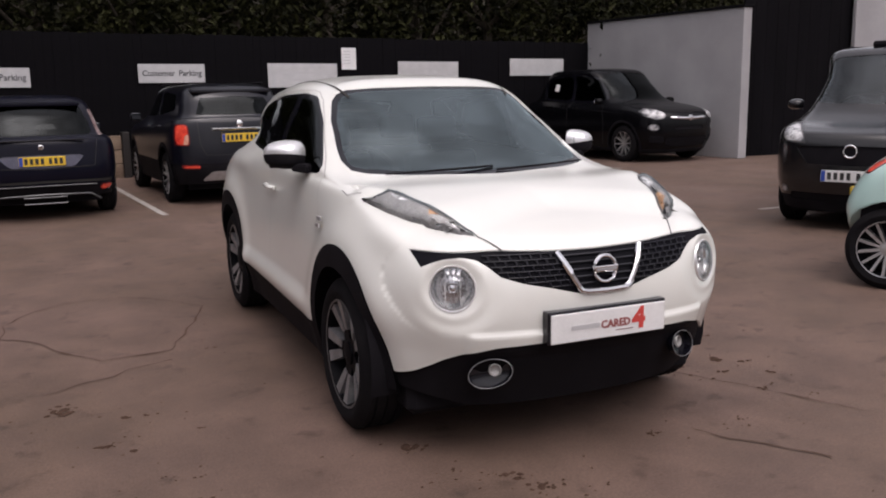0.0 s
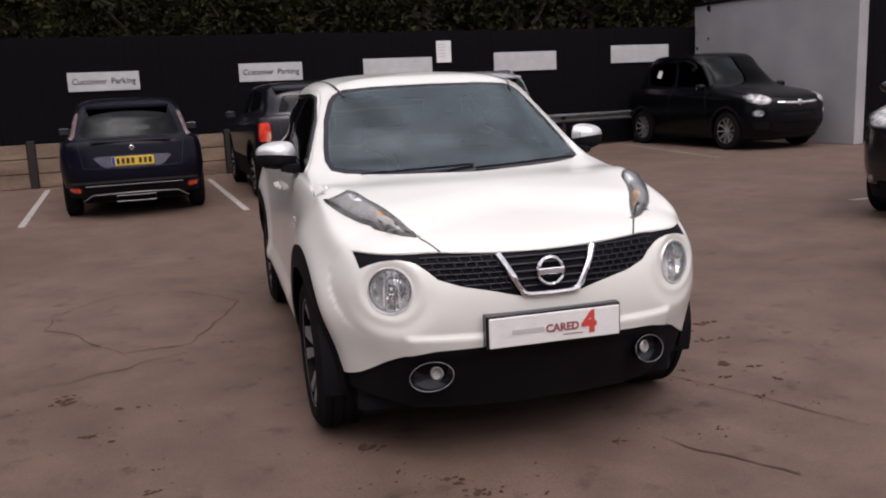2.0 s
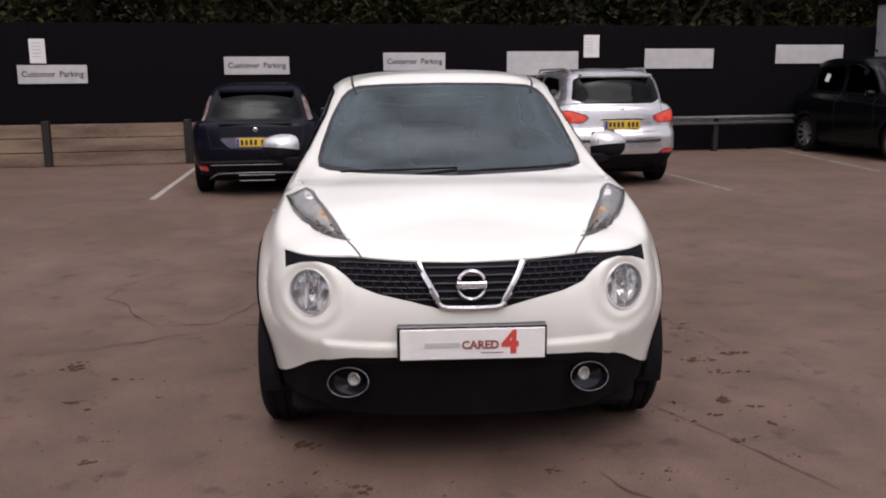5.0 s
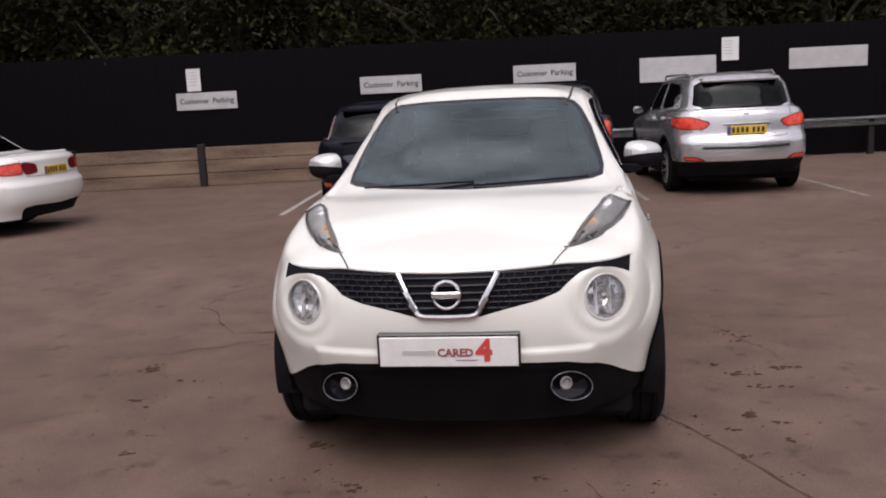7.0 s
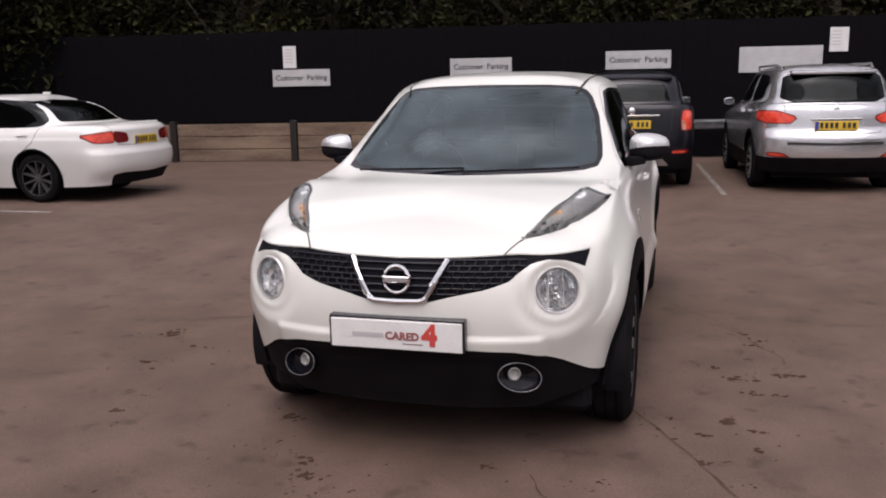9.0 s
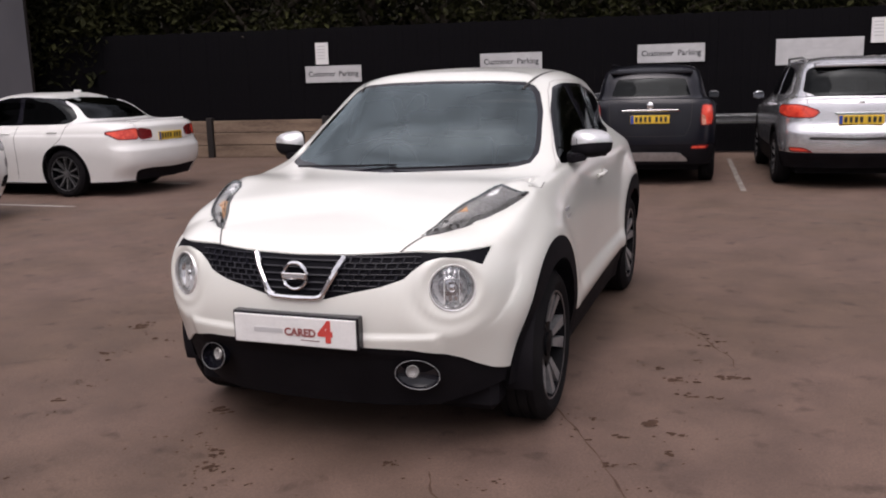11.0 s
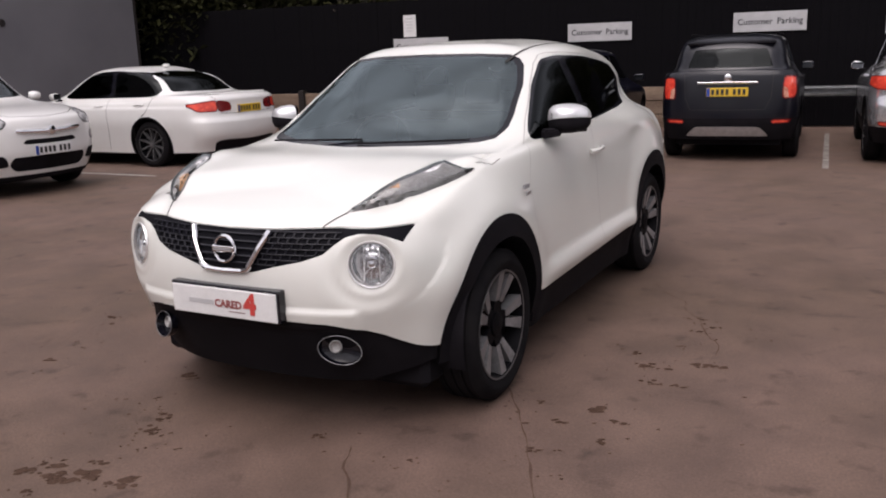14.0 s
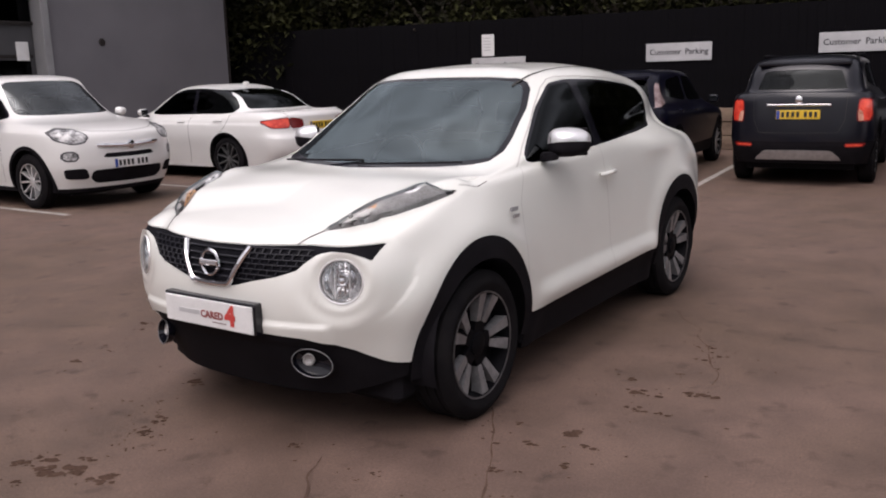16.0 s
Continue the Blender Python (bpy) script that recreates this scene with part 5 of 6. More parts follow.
bonnet = level([0, 0.33, 0.55, 0.67, 0.73, 0.75, 0.77, 0.758, 0.69, 0.647, 0.595, 0.582, 0.32, 0],
    [-1.8, -1.75, -1.6, -1.4, -1.15, -0.75, -0.2, 0.3, 0.73, 1.117, 1.352, 1.47, 1.526, 1.551],
    [0.9, 0.905, 0.925, 0.965, 1, 1.035, 1.05, 1.09, 1.14, 1.16, 1.13, 1.11, 1.12, 1.12])
cowl = level([0, 0.3, 0.5, 0.62, 0.66, 0.735, 0.745, 0.726, 0.664, 0.626, 0.564, 0.493, 0.285, 0],
    [-1.14, -1.1, -1.01, -0.92, -0.85, -0.62, -0.15, 0.3, 0.71, 1.066, 1.3, 1.42, 1.48, 1.504],
    [1.035, 1.04, 1.045, 1.055, 1.065, 1.1, 1.13, 1.17, 1.23, 1.28, 1.28, 1.26, 1.24, 1.24])
mid_screen = level([0, 0.26, 0.44, 0.535, 0.575, 0.65, 0.67, 0.672, 0.612, 0.581, 0.535, 0.463, 0.247, 0],
    [-0.72, -0.7, -0.64, -0.585, -0.54, -0.38, -0.05, 0.3, 0.71, 1.02, 1.19, 1.294, 1.336, 1.36],
    [1.265, 1.265, 1.262, 1.258, 1.26, 1.28, 1.31, 1.33, 1.35, 1.37, 1.37, 1.36, 1.35, 1.35])
roof_edge = level([0, 0.24, 0.4, 0.485, 0.52, 0.565, 0.585, 0.585, 0.562, 0.538, 0.49, 0.4, 0.209, 0],
    [-0.3, -0.29, -0.27, -0.24, -0.2, -0.1, 0.1, 0.34, 0.66, 0.87, 1.016, 1.104, 1.18, 1.196],
    [1.475, 1.472, 1.462, 1.45, 1.445, 1.45, 1.462, 1.465, 1.452, 1.436, 1.424, 1.42, 1.42, 1.42])
roof = level([0, 0.14, 0.25, 0.3, 0.32, 0.345, 0.36, 0.365, 0.355, 0.335, 0.3, 0.24, 0.13, 0],
    [-0.12, -0.12, -0.1, -0.07, -0.02, 0.08, 0.2, 0.348, 0.526, 0.694, 0.8, 0.864, 0.904, 0.92],
    [1.51, 1.509, 1.506, 1.503, 1.503, 1.508, 1.513, 1.515, 1.503, 1.493, 1.485, 1.477, 1.477, 1.475])
crown = level([0, 0, 0, 0, 0, 0, 0, 0, 0, 0, 0, 0, 0, 0],
    [0, 0.02, 0.05, 0.08, 0.12, 0.18, 0.26, 0.348, 0.478, 0.55, 0.606, 0.654, 0.694, 0.71],
    [1.524, 1.524, 1.524, 1.525, 1.526, 1.527, 1.528, 1.528, 1.528, 1.518, 1.514, 1.51, 1.506, 1.506])
BODY_LEVELS = [sill, bumper_low, bumper, waist, shoulder, bonnet, cowl, mid_screen, roof_edge, roof, crown]
FRONT_AXLE, REAR_AXLE, TYRE = -1.30, 1.16, 0.330
LAMP = (0.587, 0.696)
LAMP_Y, LAMP_TURN, LAMP_LEAN = -1.926, 26.0, 6.0


def wing_lamp(x, y):
    """How far a place lies from the line of the long lamp, and how far along it."""
    ax, ay, bx, by = 0.46, -1.84, 0.66, -1.26
    t = ((x - ax) * (bx - ax) + (y - ay) * (by - ay)) / ((bx - ax) ** 2 + (by - ay) ** 2)
    t = max(0.0, min(1.0, t))
    return math.hypot(x - ax - t * (bx - ax), y - ay - t * (by - ay)), t


def body_bump(x, y, z, n):
    """Bulging housings round the lamps, the bumper's step, and swollen wheel arches."""
    g = 0.0
    if y < -1.5 and z < 0.9:
        r = math.hypot((x - LAMP[0]) * 1.06, z - LAMP[1])
        if r < 0.205:
            # a round pod: a flat seat for the lamp, and a raised lip round it
            seat = LAMP_Y + math.tan(radians(LAMP_TURN)) * (x - LAMP[0]) + math.tan(radians(LAMP_LEAN)) * (z - LAMP[1])
            seat -= 0.010 * math.exp(-((r - 0.112) / 0.024) ** 2)
            pod = (seat - y) * step((0.205 - r) / 0.090)
            if z < 0.60:
                g += 0.013 * step((0.53 - z) / 0.02) * step((z - 0.40) / 0.05) * step((0.56 - x) / 0.04)
            return n * g + np.array((0.0, pod, 0.0))
        if z < 0.6:
            g += 0.013 * step((0.53 - z) / 0.02) * step((z - 0.40) / 0.05) * step((0.56 - x) / 0.04)
    if z > 0.8 and y < -1.0:
        d, t = wing_lamp(x, y)
        if x < 0.46 + 0.345 * (y + 1.84):
            # the bonnet between the lamps is nearly level across
            over = step(d / 0.45)
            g += 0.042 * (1 - 0.12 * over) * step(t / 0.4) * step((-1.0 - 0.05 * over - y) / 0.34)
        else:
            g += 0.042 * step((0.115 - d) / 0.10) * step(t / 0.4) * step((-1.0 - y) / 0.34)
    if x > 0.6 and z < 1.1:
        for yc in (FRONT_AXLE, REAR_AXLE):
            g += 0.012 * math.exp(-(math.hypot(y - yc, z - TYRE) - 0.47) ** 2 / 0.006)
        g += 0.027 * (math.exp(-((z - 0.41) / 0.075) ** 2) if z < 0.41 else step((0.50 - z) / 0.09)) * step((y + 0.92) / 0.25) * step((0.84 - y) / 0.2)
        g += 0.012 * math.exp(-((z - 1.0) / 0.05) ** 2) * step((y - 0.55) / 0.35)
    return n * g


GRILLE = [(0, .649), (.12, .655), (.22, .682), (.34, .708), (.42, .735), (.455, .768), (.50, .800), (.555, .813), (.62, .806), (.66, .792), (.692, .775), (.702, .835), (.41, .832), (.19, .822), (0, .819)]
SCREEN = [(0, 1.038), (.25, 1.042), (.45, 1.044), (.58, 1.05), (.635, 1.062), (.648, 1.10), (.637, 1.16), (.598, 1.29), (.55, 1.385), (.515, 1.42), (.46, 1.441), (.3, 1.451), (0, 1.455)]


def bumper_edge(x):
    return float(np.interp(x, [0, .25, .44, .545, .61, .65, .70, .745, .80], [.478, .475, .466, .443, .416, .388, .357, .337, .334]))


def mirror_half(side, upper):
    """The upper or the lower half of a mirror's shell: squarish at the door, rounder and lower outwards."""
    bm = bmesh.new()
    rings = []
    n, k = 40, 9
    for i in range(k):
        a = 0.5 * math.pi * 0.97 * i / (k - 1)
        wide, y = math.cos(a) ** 0.55, -0.112 * math.sin(a)
        ring = []
        for j in range(n):
            t = 2 * math.pi * j / n
            c, q = math.cos(t), math.sin(t)
            x = math.copysign(abs(c) ** (0.72 if c > 0 else 0.5), c) * 0.108 * wide
            z = math.copysign(abs(q) ** 0.68, q) * 0.072 * wide * (1 - 1.1 * max(x, 0))
            ring.append(bm.verts.new((side * x, y + 0.16 * max(x, 0), z)))
        rings.append(ring)
    for r, q in zip(rings, rings[1:]):
        for j in range(n):
            bm.faces.new((r[j], r[(j + 1) % n], q[(j + 1) % n], q[j]))
    bm.faces.new(rings[-1])
    split = -0.006
    bmesh.ops.bisect_plane(bm, geom=bm.verts[:] + bm.edges[:] + bm.faces[:], plane_co=(0, 0, split), plane_no=(0, 0.15, 1), clear_inner=upper, clear_outer=not upper)
    bmesh.ops.recalc_face_normals(bm, faces=bm.faces)
    if sum(f.normal.y for f in bm.faces) > 0:
        bmesh.ops.reverse_faces(bm, faces=bm.faces)
    return bm


def wing_mirror(car, side):
    """A door mirror: a chrome cap over a dark lower shell, glass at the back, and a black foot on the door."""
    ob = part("door_mirror", mirror_half(side, True), SATIN_CHROME, car, "chrome-capped door mirror", smooth=True, m=pose(side * 0.848, -0.475, 1.123, 0, 0, side * 36))
    part("mirror_base", mirror_half(side, False), PLASTIC, ob, "dark lower mirror shell", smooth=True)
    part("mirror_glass", box((-0.085, 0.012, -0.062), (0.085, 0.020, 0.062), 0.004), MIRROR, ob)
    part("mirror_rim", box((-0.093, 0.000, -0.069), (0.093, 0.012, 0.069), 0.005), PLASTIC, ob)
    foot = bmesh.new()
    add_prism(foot, [(-0.06, -0.075), (-0.155, -0.088), (-0.150, -0.045), (-0.085, -0.040)], 0.09, lambda u, v, w: Vector((side * u, -0.10 + w, v)))
    bmesh.ops.bevel(foot, geom=foot.edges[:], offset=0.008, segments=2, affect="EDGES")
    part("stalk", foot, PLASTIC, ob, "black mirror foot", smooth=True)
    return ob


def domed(sheet, edge, height):
    """The sheet swollen away from its edge; edge(x, y) is negative inside."""
    for d in (0.006, 0.014, 0.026):
        low, high = sheet.cut(lambda x, y, z: edge(x, y) + d)
        sheet = low + high
    used = {i for f in sheet.F for i in f}
    P, N = list(sheet.P), list(sheet.N)
    for i in used:
        v = max(0.0, min(1.0, -edge(P[i][0], P[i][1]) / 0.042))
        P[i] = P[i] + N[i] * height * math.sqrt(1 - (1 - v) ** 2)
    total = {i: np.zeros(3) for i in used}
    for f in sheet.F:
        n = sum(np.cross(P[f[k]] - P[f[0]], P[f[k + 1]] - P[f[0]]) for k in range(1, len(f) - 1))
        for i in f:
            total[i] += n
    for i, n in total.items():
        n = n / (np.linalg.norm(n) + 1e-9)
        N[i] = n if n @ N[i] > 0 else -n
    return Sheet(P, N, sheet.F)


def build_show_car():
    car = thing("crossover_car", "pearl white compact crossover with dark alloy wheels and chrome door mirrors", "car")
    s = surface(BODY_LEVELS, 16, 17, body_bump)
    whole = Sheet(list(s.P), list(s.N), s.F)
    on_front = drape(whole, lambda x, y, z: y < -1.4 and z < 0.95, "front")

    def front_y(x, z):
        return float(on_front(abs(x), z)[0][1])

    for y in (FRONT_AXLE, REAR_AXLE):
        hole, s = s.cut(lambda x, yy, z, y=y: math.hypot(yy - y, (z - TYRE + 0.01) * 0.95) - 0.352 if x > 0.5 else 1)
        arch, s = s.cut(lambda x, yy, z, y=y: math.hypot(yy - y, (z - TYRE + 0.01) * 0.88) - 0.412 if x > 0.5 else 1)
        arch = arch.cut(lambda x, yy, z: 0.255 - z)[0]
        for side in (1, -1):
            sheet_part("wheel_arch_trim", arch, PLASTIC, car, "black plastic wheel arch trim", (side,), 0.007, 0.12)
            liner = bmesh.new()
            for i in range(25):
                a = math.pi * (i / 24 * 1.2 - 0.1)
                for x in (0.35, 0.83):
                    liner.verts.new((side * x, y + 0.37 * math.cos(a), TYRE + 0.37 * math.sin(a)))
            liner.verts.ensure_lookup_table()
            for i in range(24):
                liner.faces.new([liner.verts[k] for k in (2 * i, 2 * i + 1, 2 * i + 3, 2 * i + 2)])
            part("arch_liner", liner, PLASTIC, car, smooth=True)
    low, s = s.cut(lambda x, y, z: z - (bumper_edge(x) if y < -1.5 else 0.352 + 0.02 * (y + 0.9) if y < 1.3 else 0.45))
    nose, rest = low.cut(lambda x, y, z: y + 1.4)
    nose = nose.cut(lambda x, y, z: 0.19 + 0.35 * max(0.0, x - 0.5) - z)[0]
    sheet_part("lower_bumper", nose, PLASTIC, car, "black lower front bumper", off=-0.012, rim=0.0)
    sill, tail = rest.cut(lambda x, y, z: y - 1.2)
    for side in (1, -1):
        sheet_part("sill_trim", sill, PLASTIC, car, "black plastic sill trim", (side,), -0.006, 0.03)
    sheet_part("rear_bumper_trim", tail, PLASTIC, car, "black lower rear bumper", off=-0.006, rim=0.02)
    screen, s = s.cut(front_cut(flip(SCREEN), -0.15))
    f = poly_dist(flip(SCREEN))
    edge, screen = screen.cut(lambda x, y, z: -f(x, z) - 0.014 - 0.007 * step((x - 0.36) / 0.2))
    sheet_part("windscreen_border", edge, GLOSS_BLACK, car, "black border of the windscreen", off=-0.003, rim=0.008)
    pane = sheet_part("windscreen", screen, GLASS, car, "sky-reflecting windscreen", off=-0.003, rim=0)
    pane.visible_shadow = False
    back, s = s.cut(rear_cut(flip([(0, 1.15), (.42, 1.17), (.40, 1.36), (0, 1.39)]), 0.85))
    sheet_part("rear_window", back, GLASS_DARK, car, off=-0.004, rim=0.01)
    outline = rounded([(-.79, 1.028), (-.44, 1.275), (-.21, 1.410), (-.05, 1.428), (.3, 1.420), (.55, 1.405), (.88, 1.380), (1.025, 1.352), (1.070, 1.29), (1.115, 1.19), (.975, 1.116), (.72, 1.098), (.35, 1.082)], 0.2, 3)
    glasshouse, s = s.cut(side_cut(outline, 0.42))
    for poly in ([(-.755, 1.042), (-.43, 1.265), (-.21, 1.398), (-.03, 1.414), (.03, 1.075)], [(.10, 1.08), (.05, 1.412), (.3, 1.406), (.55, 1.392), (.87, 1.367), (1.01, 1.342), (1.055, 1.285), (1.095, 1.195), (.965, 1.130), (.72, 1.112), (.36, 1.094)]):
        got, glasshouse = glasshouse.cut(side_cut(rounded(poly, 0.1, 2), 0.3))
        for side in (1, -1):
            sheet_part("side_window", got, GLASS_DARK, car, "dark side window", (side,), -0.005, 0.01)
    for side in (1, -1):
        sheet_part("window_frame", glasshouse, GLOSS_BLACK, car, "black window surround", (side,), -0.002, 0.012)

    # grille, chrome and badge
    grille, s = s.cut(front_cut(flip(GRILLE), -1.5))
    sheet_part("grille", grille, GRILLE_BACK, car, "dark recessed grille", off=-0.010, rim=0.0)
    inside = poly_dist(flip(GRILLE))

    def bar(bm, a, b, w, dy):
        """A thin bar on the grille's face from a to b, in (x, z)."""
        pts = [(a[0] + (b[0] - a[0]) * t, a[1] + (b[1] - a[1]) * t) for t in np.linspace(0, 1, max(2, int(math.dist(a, b) / 0.03) + 1))]
        add_tube(bm, [(x, front_y(x, z) + dy, z) for x, z in pts], w, 4)

    for side in (1, -1):
        bm = bmesh.new()
        for r in range(9):
            z = 0.668 + 0.0205 * r
            xs = [x for x in np.arange(0.13, 0.475, 0.008) if inside(x, z) < -0.004 and x > 0.125 + (z - 0.66) * 0.45]
            if len(xs) > 4:
                bar(bm, (side * xs[0], z), (side * xs[-1], z), 0.0032, 0.004)
            for x in np.arange(0.13 + 0.02 * (r % 2), 0.69, 0.04):
                if inside(x, z + 0.01) < -0.012 and x > 0.13 + (z - 0.65) * 0.45 and x < 0.46:
                    bar(bm, (side * x, z), (side * (x + 0.004), z + 0.0205), 0.0045, 0.004)
        tagged(part("grille_mesh", bm, GRILLE_BLACK, car, "dark honeycomb grille mesh"), kind="stuff")
    for r in range(5):
        z = 0.690 + 0.027 * r
        x = 0.10 + (z - 0.668) * 0.5
        bm = bmesh.new()
        bar(bm, (-x, z), (x, z), 0.005, 0.004)
        part("grille_slat", bm, GRILLE_BLACK, car)
    bm = bmesh.new()
    vee = [(-.190, .815), (-.165, .768), (-.138, .718), (-.118, .682), (-.108, .668), (-.085, .662), (0, .659), (.085, .662), (.108, .668), (.118, .682), (.138, .718), (.165, .768), (.190, .815)]
    add_tube(bm, [(x, front_y(x, z) - 0.006, z) for x, z in vee], 0.0125, 8)
    part("grille_surround", bm, CHROME, car, "polished chrome v-shaped grille trim", smooth=True)
    zb_ = 0.742
    yb = front_y(0, zb_) - 0.012
    bm = bmesh.new()
    add_tube(bm, [(0.05 * math.cos(t), yb + 0.02 * math.sin(t) * 0.25, zb_ + 0.05 * math.sin(t)) for t in np.arange(28) * math.pi / 14], 0.0075, 8, True)
    badge = part("badge", bm, CHROME, car, "chrome ring badge with a plain bar", smooth=True)
    part("badge_bar", box((-0.054, yb - 0.013, zb_ - 0.0125), (0.054, yb + 0.006, zb_ + 0.0125), 0.003), CHROME, badge)
    part("badge_writing", box((-0.044, yb - 0.0145, zb_ - 0.005), (0.044, yb - 0.0125, zb_ + 0.005)), GREY_INK, badge)

    # lamps
    lamp, s = s.cut(lambda x, y, z: math.hypot((x - LAMP[0]) / math.cos(radians(LAMP_TURN)), z - LAMP[1]) - 0.0865 if y < -1.4 else 1)
    lamp_outline = [(.441, -1.860), (.505, -1.811), (.579, -1.730), (.639, -1.632), (.688, -1.520), (.716, -1.420), (.740, -1.316), (.702, -1.372), (.662, -1.396), (.628, -1.396), (.602, -1.440), (.571, -1.550), (.526, -1.665), (.490, -1.735), (.465, -1.800)]
    clear, s = s.cut(top_cut(lamp_outline, 0.8))
    clear = domed(clear, poly_dist(lamp_outline), 0.030)
    for side in (1, -1):
        at = pose(side * LAMP[0], LAMP_Y, LAMP[1], -LAMP_LEAN, 0, side * LAMP_TURN)
        bm = bmesh.new()
        add_lathe(bm, [(0.012, 0.092), (-0.006, 0.0885), (-0.010, 0.0865), (-0.009, 0.083), (0.008, 0.081)], 40, "y")
        head = part("headlamp", bm, SATIN_CHROME, car, "round clear headlamp with a bright faceted reflector", smooth=True, m=at)
        bm = bmesh.new()
        add_lathe(bm, [(0.003, 0.0815), (0.014, 0.074), (0.026, 0.058), (0.040, 0.042), (0.050, 0.024), (0.054, 0.001)], 14, "y")
        part("reflector", bm, LAMP_MIRROR, head, "bright faceted reflector")
        bm = bmesh.new()
        add_lathe(bm, [(0.0, 0.0825), (-0.001, 0.0800), (0.006, 0.0785), (0.010, 0.0800)], 40, "y")
        part("lamp_bezel", bm, LAMP_GREY, head, "grey inner ring", smooth=True)
        bm = bmesh.new()
        add_lathe(bm, [(-0.024, 0.001), (-0.023, 0.03), (-0.018, 0.058), (-0.008, 0.0835)], 32, "y")
        part("lens", bm, LENS, head, "clear lens", smooth=True).visible_shadow = False
        bm = bmesh.new()
        add_lathe(bm, [(0.004, 0.001), (0.006, 0.012), (0.012, 0.017), (0.05, 0.019)], 18, "y")
        part("bulb", bm, CHROME, head, "chrome bulb cap", smooth=True)
        for k in (-1, 1):
            part("reflector_facet", box((0.029 * k - 0.0015, 0.010, -0.064), (0.029 * k + 0.0015, 0.030, 0.064)), SHINE_REFLECTOR, head)
        lampn = sheet_part("position_lamp", clear, LENS, car, "long clear lamp on the wing with an amber bulb", (side,), 0.0, 0.0)
        lampn.visible_shadow = False
        ob = sheet_part("lamp_bowl", clear, LAMP_GREY, lampn, "grey lamp bowl", (side,), -0.035, -0.033)
        amber, rest_ = clear.cut(lambda x, y, z: abs(y + 1.69) - 0.065 + 0.9 * wing_lamp(x, y)[0])
        sheet_part("indicator", amber, AMBER, lampn, "amber indicator", (side,), -0.018, 0.02)
        shine, rest_ = rest_.cut(lambda x, y, z: math.hypot((x - 0.60) * 1.2, (y + 1.47) * 0.8) - 0.06)
        sheet_part("painted_shine_reflector", shine, SHINE_REFLECTOR, lampn, "reflector with its bright shine painted in", (side,), -0.016, 0.02)
        rim_, rest_ = rest_.cut(lambda x, y, z: 0.032 - wing_lamp(x, y)[0] if y < -1.3 else y + 1.26)
        sheet_part("lamp_trim", rim_, LAMP_GREY, lampn, "grey lamp trim", (side,), -0.012, 0.01)
        # fog lamps
        fx, fz = 0.451, 0.357
        at = pose(side * fx, front_y(fx, fz) - 0.018, fz, -8, side * 12, side * 22)
        bm = bmesh.new()
        add_tube(bm, [(0.086 * math.cos(t), -0.012, 0.055 * math.sin(t)) for t in np.arange(32) * math.pi / 16], 0.0019, 8, True)
        fog = part("fog_lamp", bm, ALLOY, car, "oval fog lamp with a thin chrome ring", smooth=True, m=at)
        bm = bmesh.new()
        add_lathe(bm, [(-0.012, 1.0), (0.02, 0.9), (0.03, 0.4), (0.03, 0.01)], 28, "y")
        for v in bm.verts:
            v.co.x *= 0.087
            v.co.z *= 0.057
        part("fog_bowl", bm, GLOSS_BLACK, fog, smooth=True)
        bm = bmesh.new()
        add_lathe(bm, [(0.0, 0.026), (-0.005, 0.022), (0.01, 0.016), (0.013, 0.001)], 22, "y")
        part("fog_bulb", bm, LAMP_GREY, fog, smooth=True, m=pose(side * -0.02, 0, 0.008))

    # panel gaps
    gaps = [([(.395, -1.952), (.45, -1.852)], "top", 0.006, lambda x, y, z: z > 0.8), ([(.722, -1.29), (.757, -1.20), (.752, -1.11)], "top", 0.0035, lambda x, y, z: z > 0.8),
            ([(.468, -.37), (.492, -.25), (.50, -.12), (.525, .3), (.50, .75)], "top", 0.013, lambda x, y, z: z > 1.4),
            ([(-.80, 1.03), (-.90, .88), (-.93, .6), (-.90, .36)], "side", 0.0025, lambda x, y, z: x > 0.5), ([(.05, 1.06), (.09, .8), (.07, .36)], "side", 0.0028, lambda x, y, z: x > 0.5),
            ([(-.832, 1.03), (-.73, 1.084), (-.569, 1.19), (-.417, 1.293), (-.273, 1.388), (-.182, 1.429), (-.108, 1.441), (.108, 1.440), (.51, 1.421), (.80, 1.392)], "side", 0.006, lambda x, y, z: x > 0.42)]
    for pts, plane, w, ok in gaps:
        seam(car, whole, pts, plane, w, ok, mat=SEAM if plane == "top" else SEAM_PALE)
    sheet_part("body", s, WHITE_PEARL, car, "pearl white body", off=0, rim=0.014)
    part("underbody", box((-0.70, -1.74, 0.14), (0.70, 1.72, 0.33), 0.03), PLASTIC, car)
    four_wheels(car, 0.742, FRONT_AXLE, REAR_AXLE, TYRE, 0.215, 0.238, 5, ALLOY, True, GROUND)
    for side in (1, -1):
        wing_mirror(car, side)
        # door furniture
        hx = 0.822
        bm = bmesh.new()
        add_tube(bm, [(side * (hx - .012), -.015, .908), (side * (hx + .006), .005, .910), (side * (hx + .009), .08, .912), (side * (hx + .006), .15, .913), (side * (hx - .012), .172, .912)], 0.0115, 8, flat=1.0)
        part("door_handle", bm, WHITE_PEARL, car, "white door handle", smooth=True)
        part("wing_badge", box((side * 0.825 - 0.004, -1.045, .856), (side * 0.825 + 0.004, -0.985, .874)), GREY_INK, car, "small dark wing badge", m=pose(side * 0.012, 0, 0))
        part("wing_badge", box((side * 0.833 - 0.004, -1.035, .826), (side * 0.833 + 0.004, -0.985, .842)), ALLOY_GREY, car, "small chrome wing badge", m=pose(side * 0.012, 0, 0))
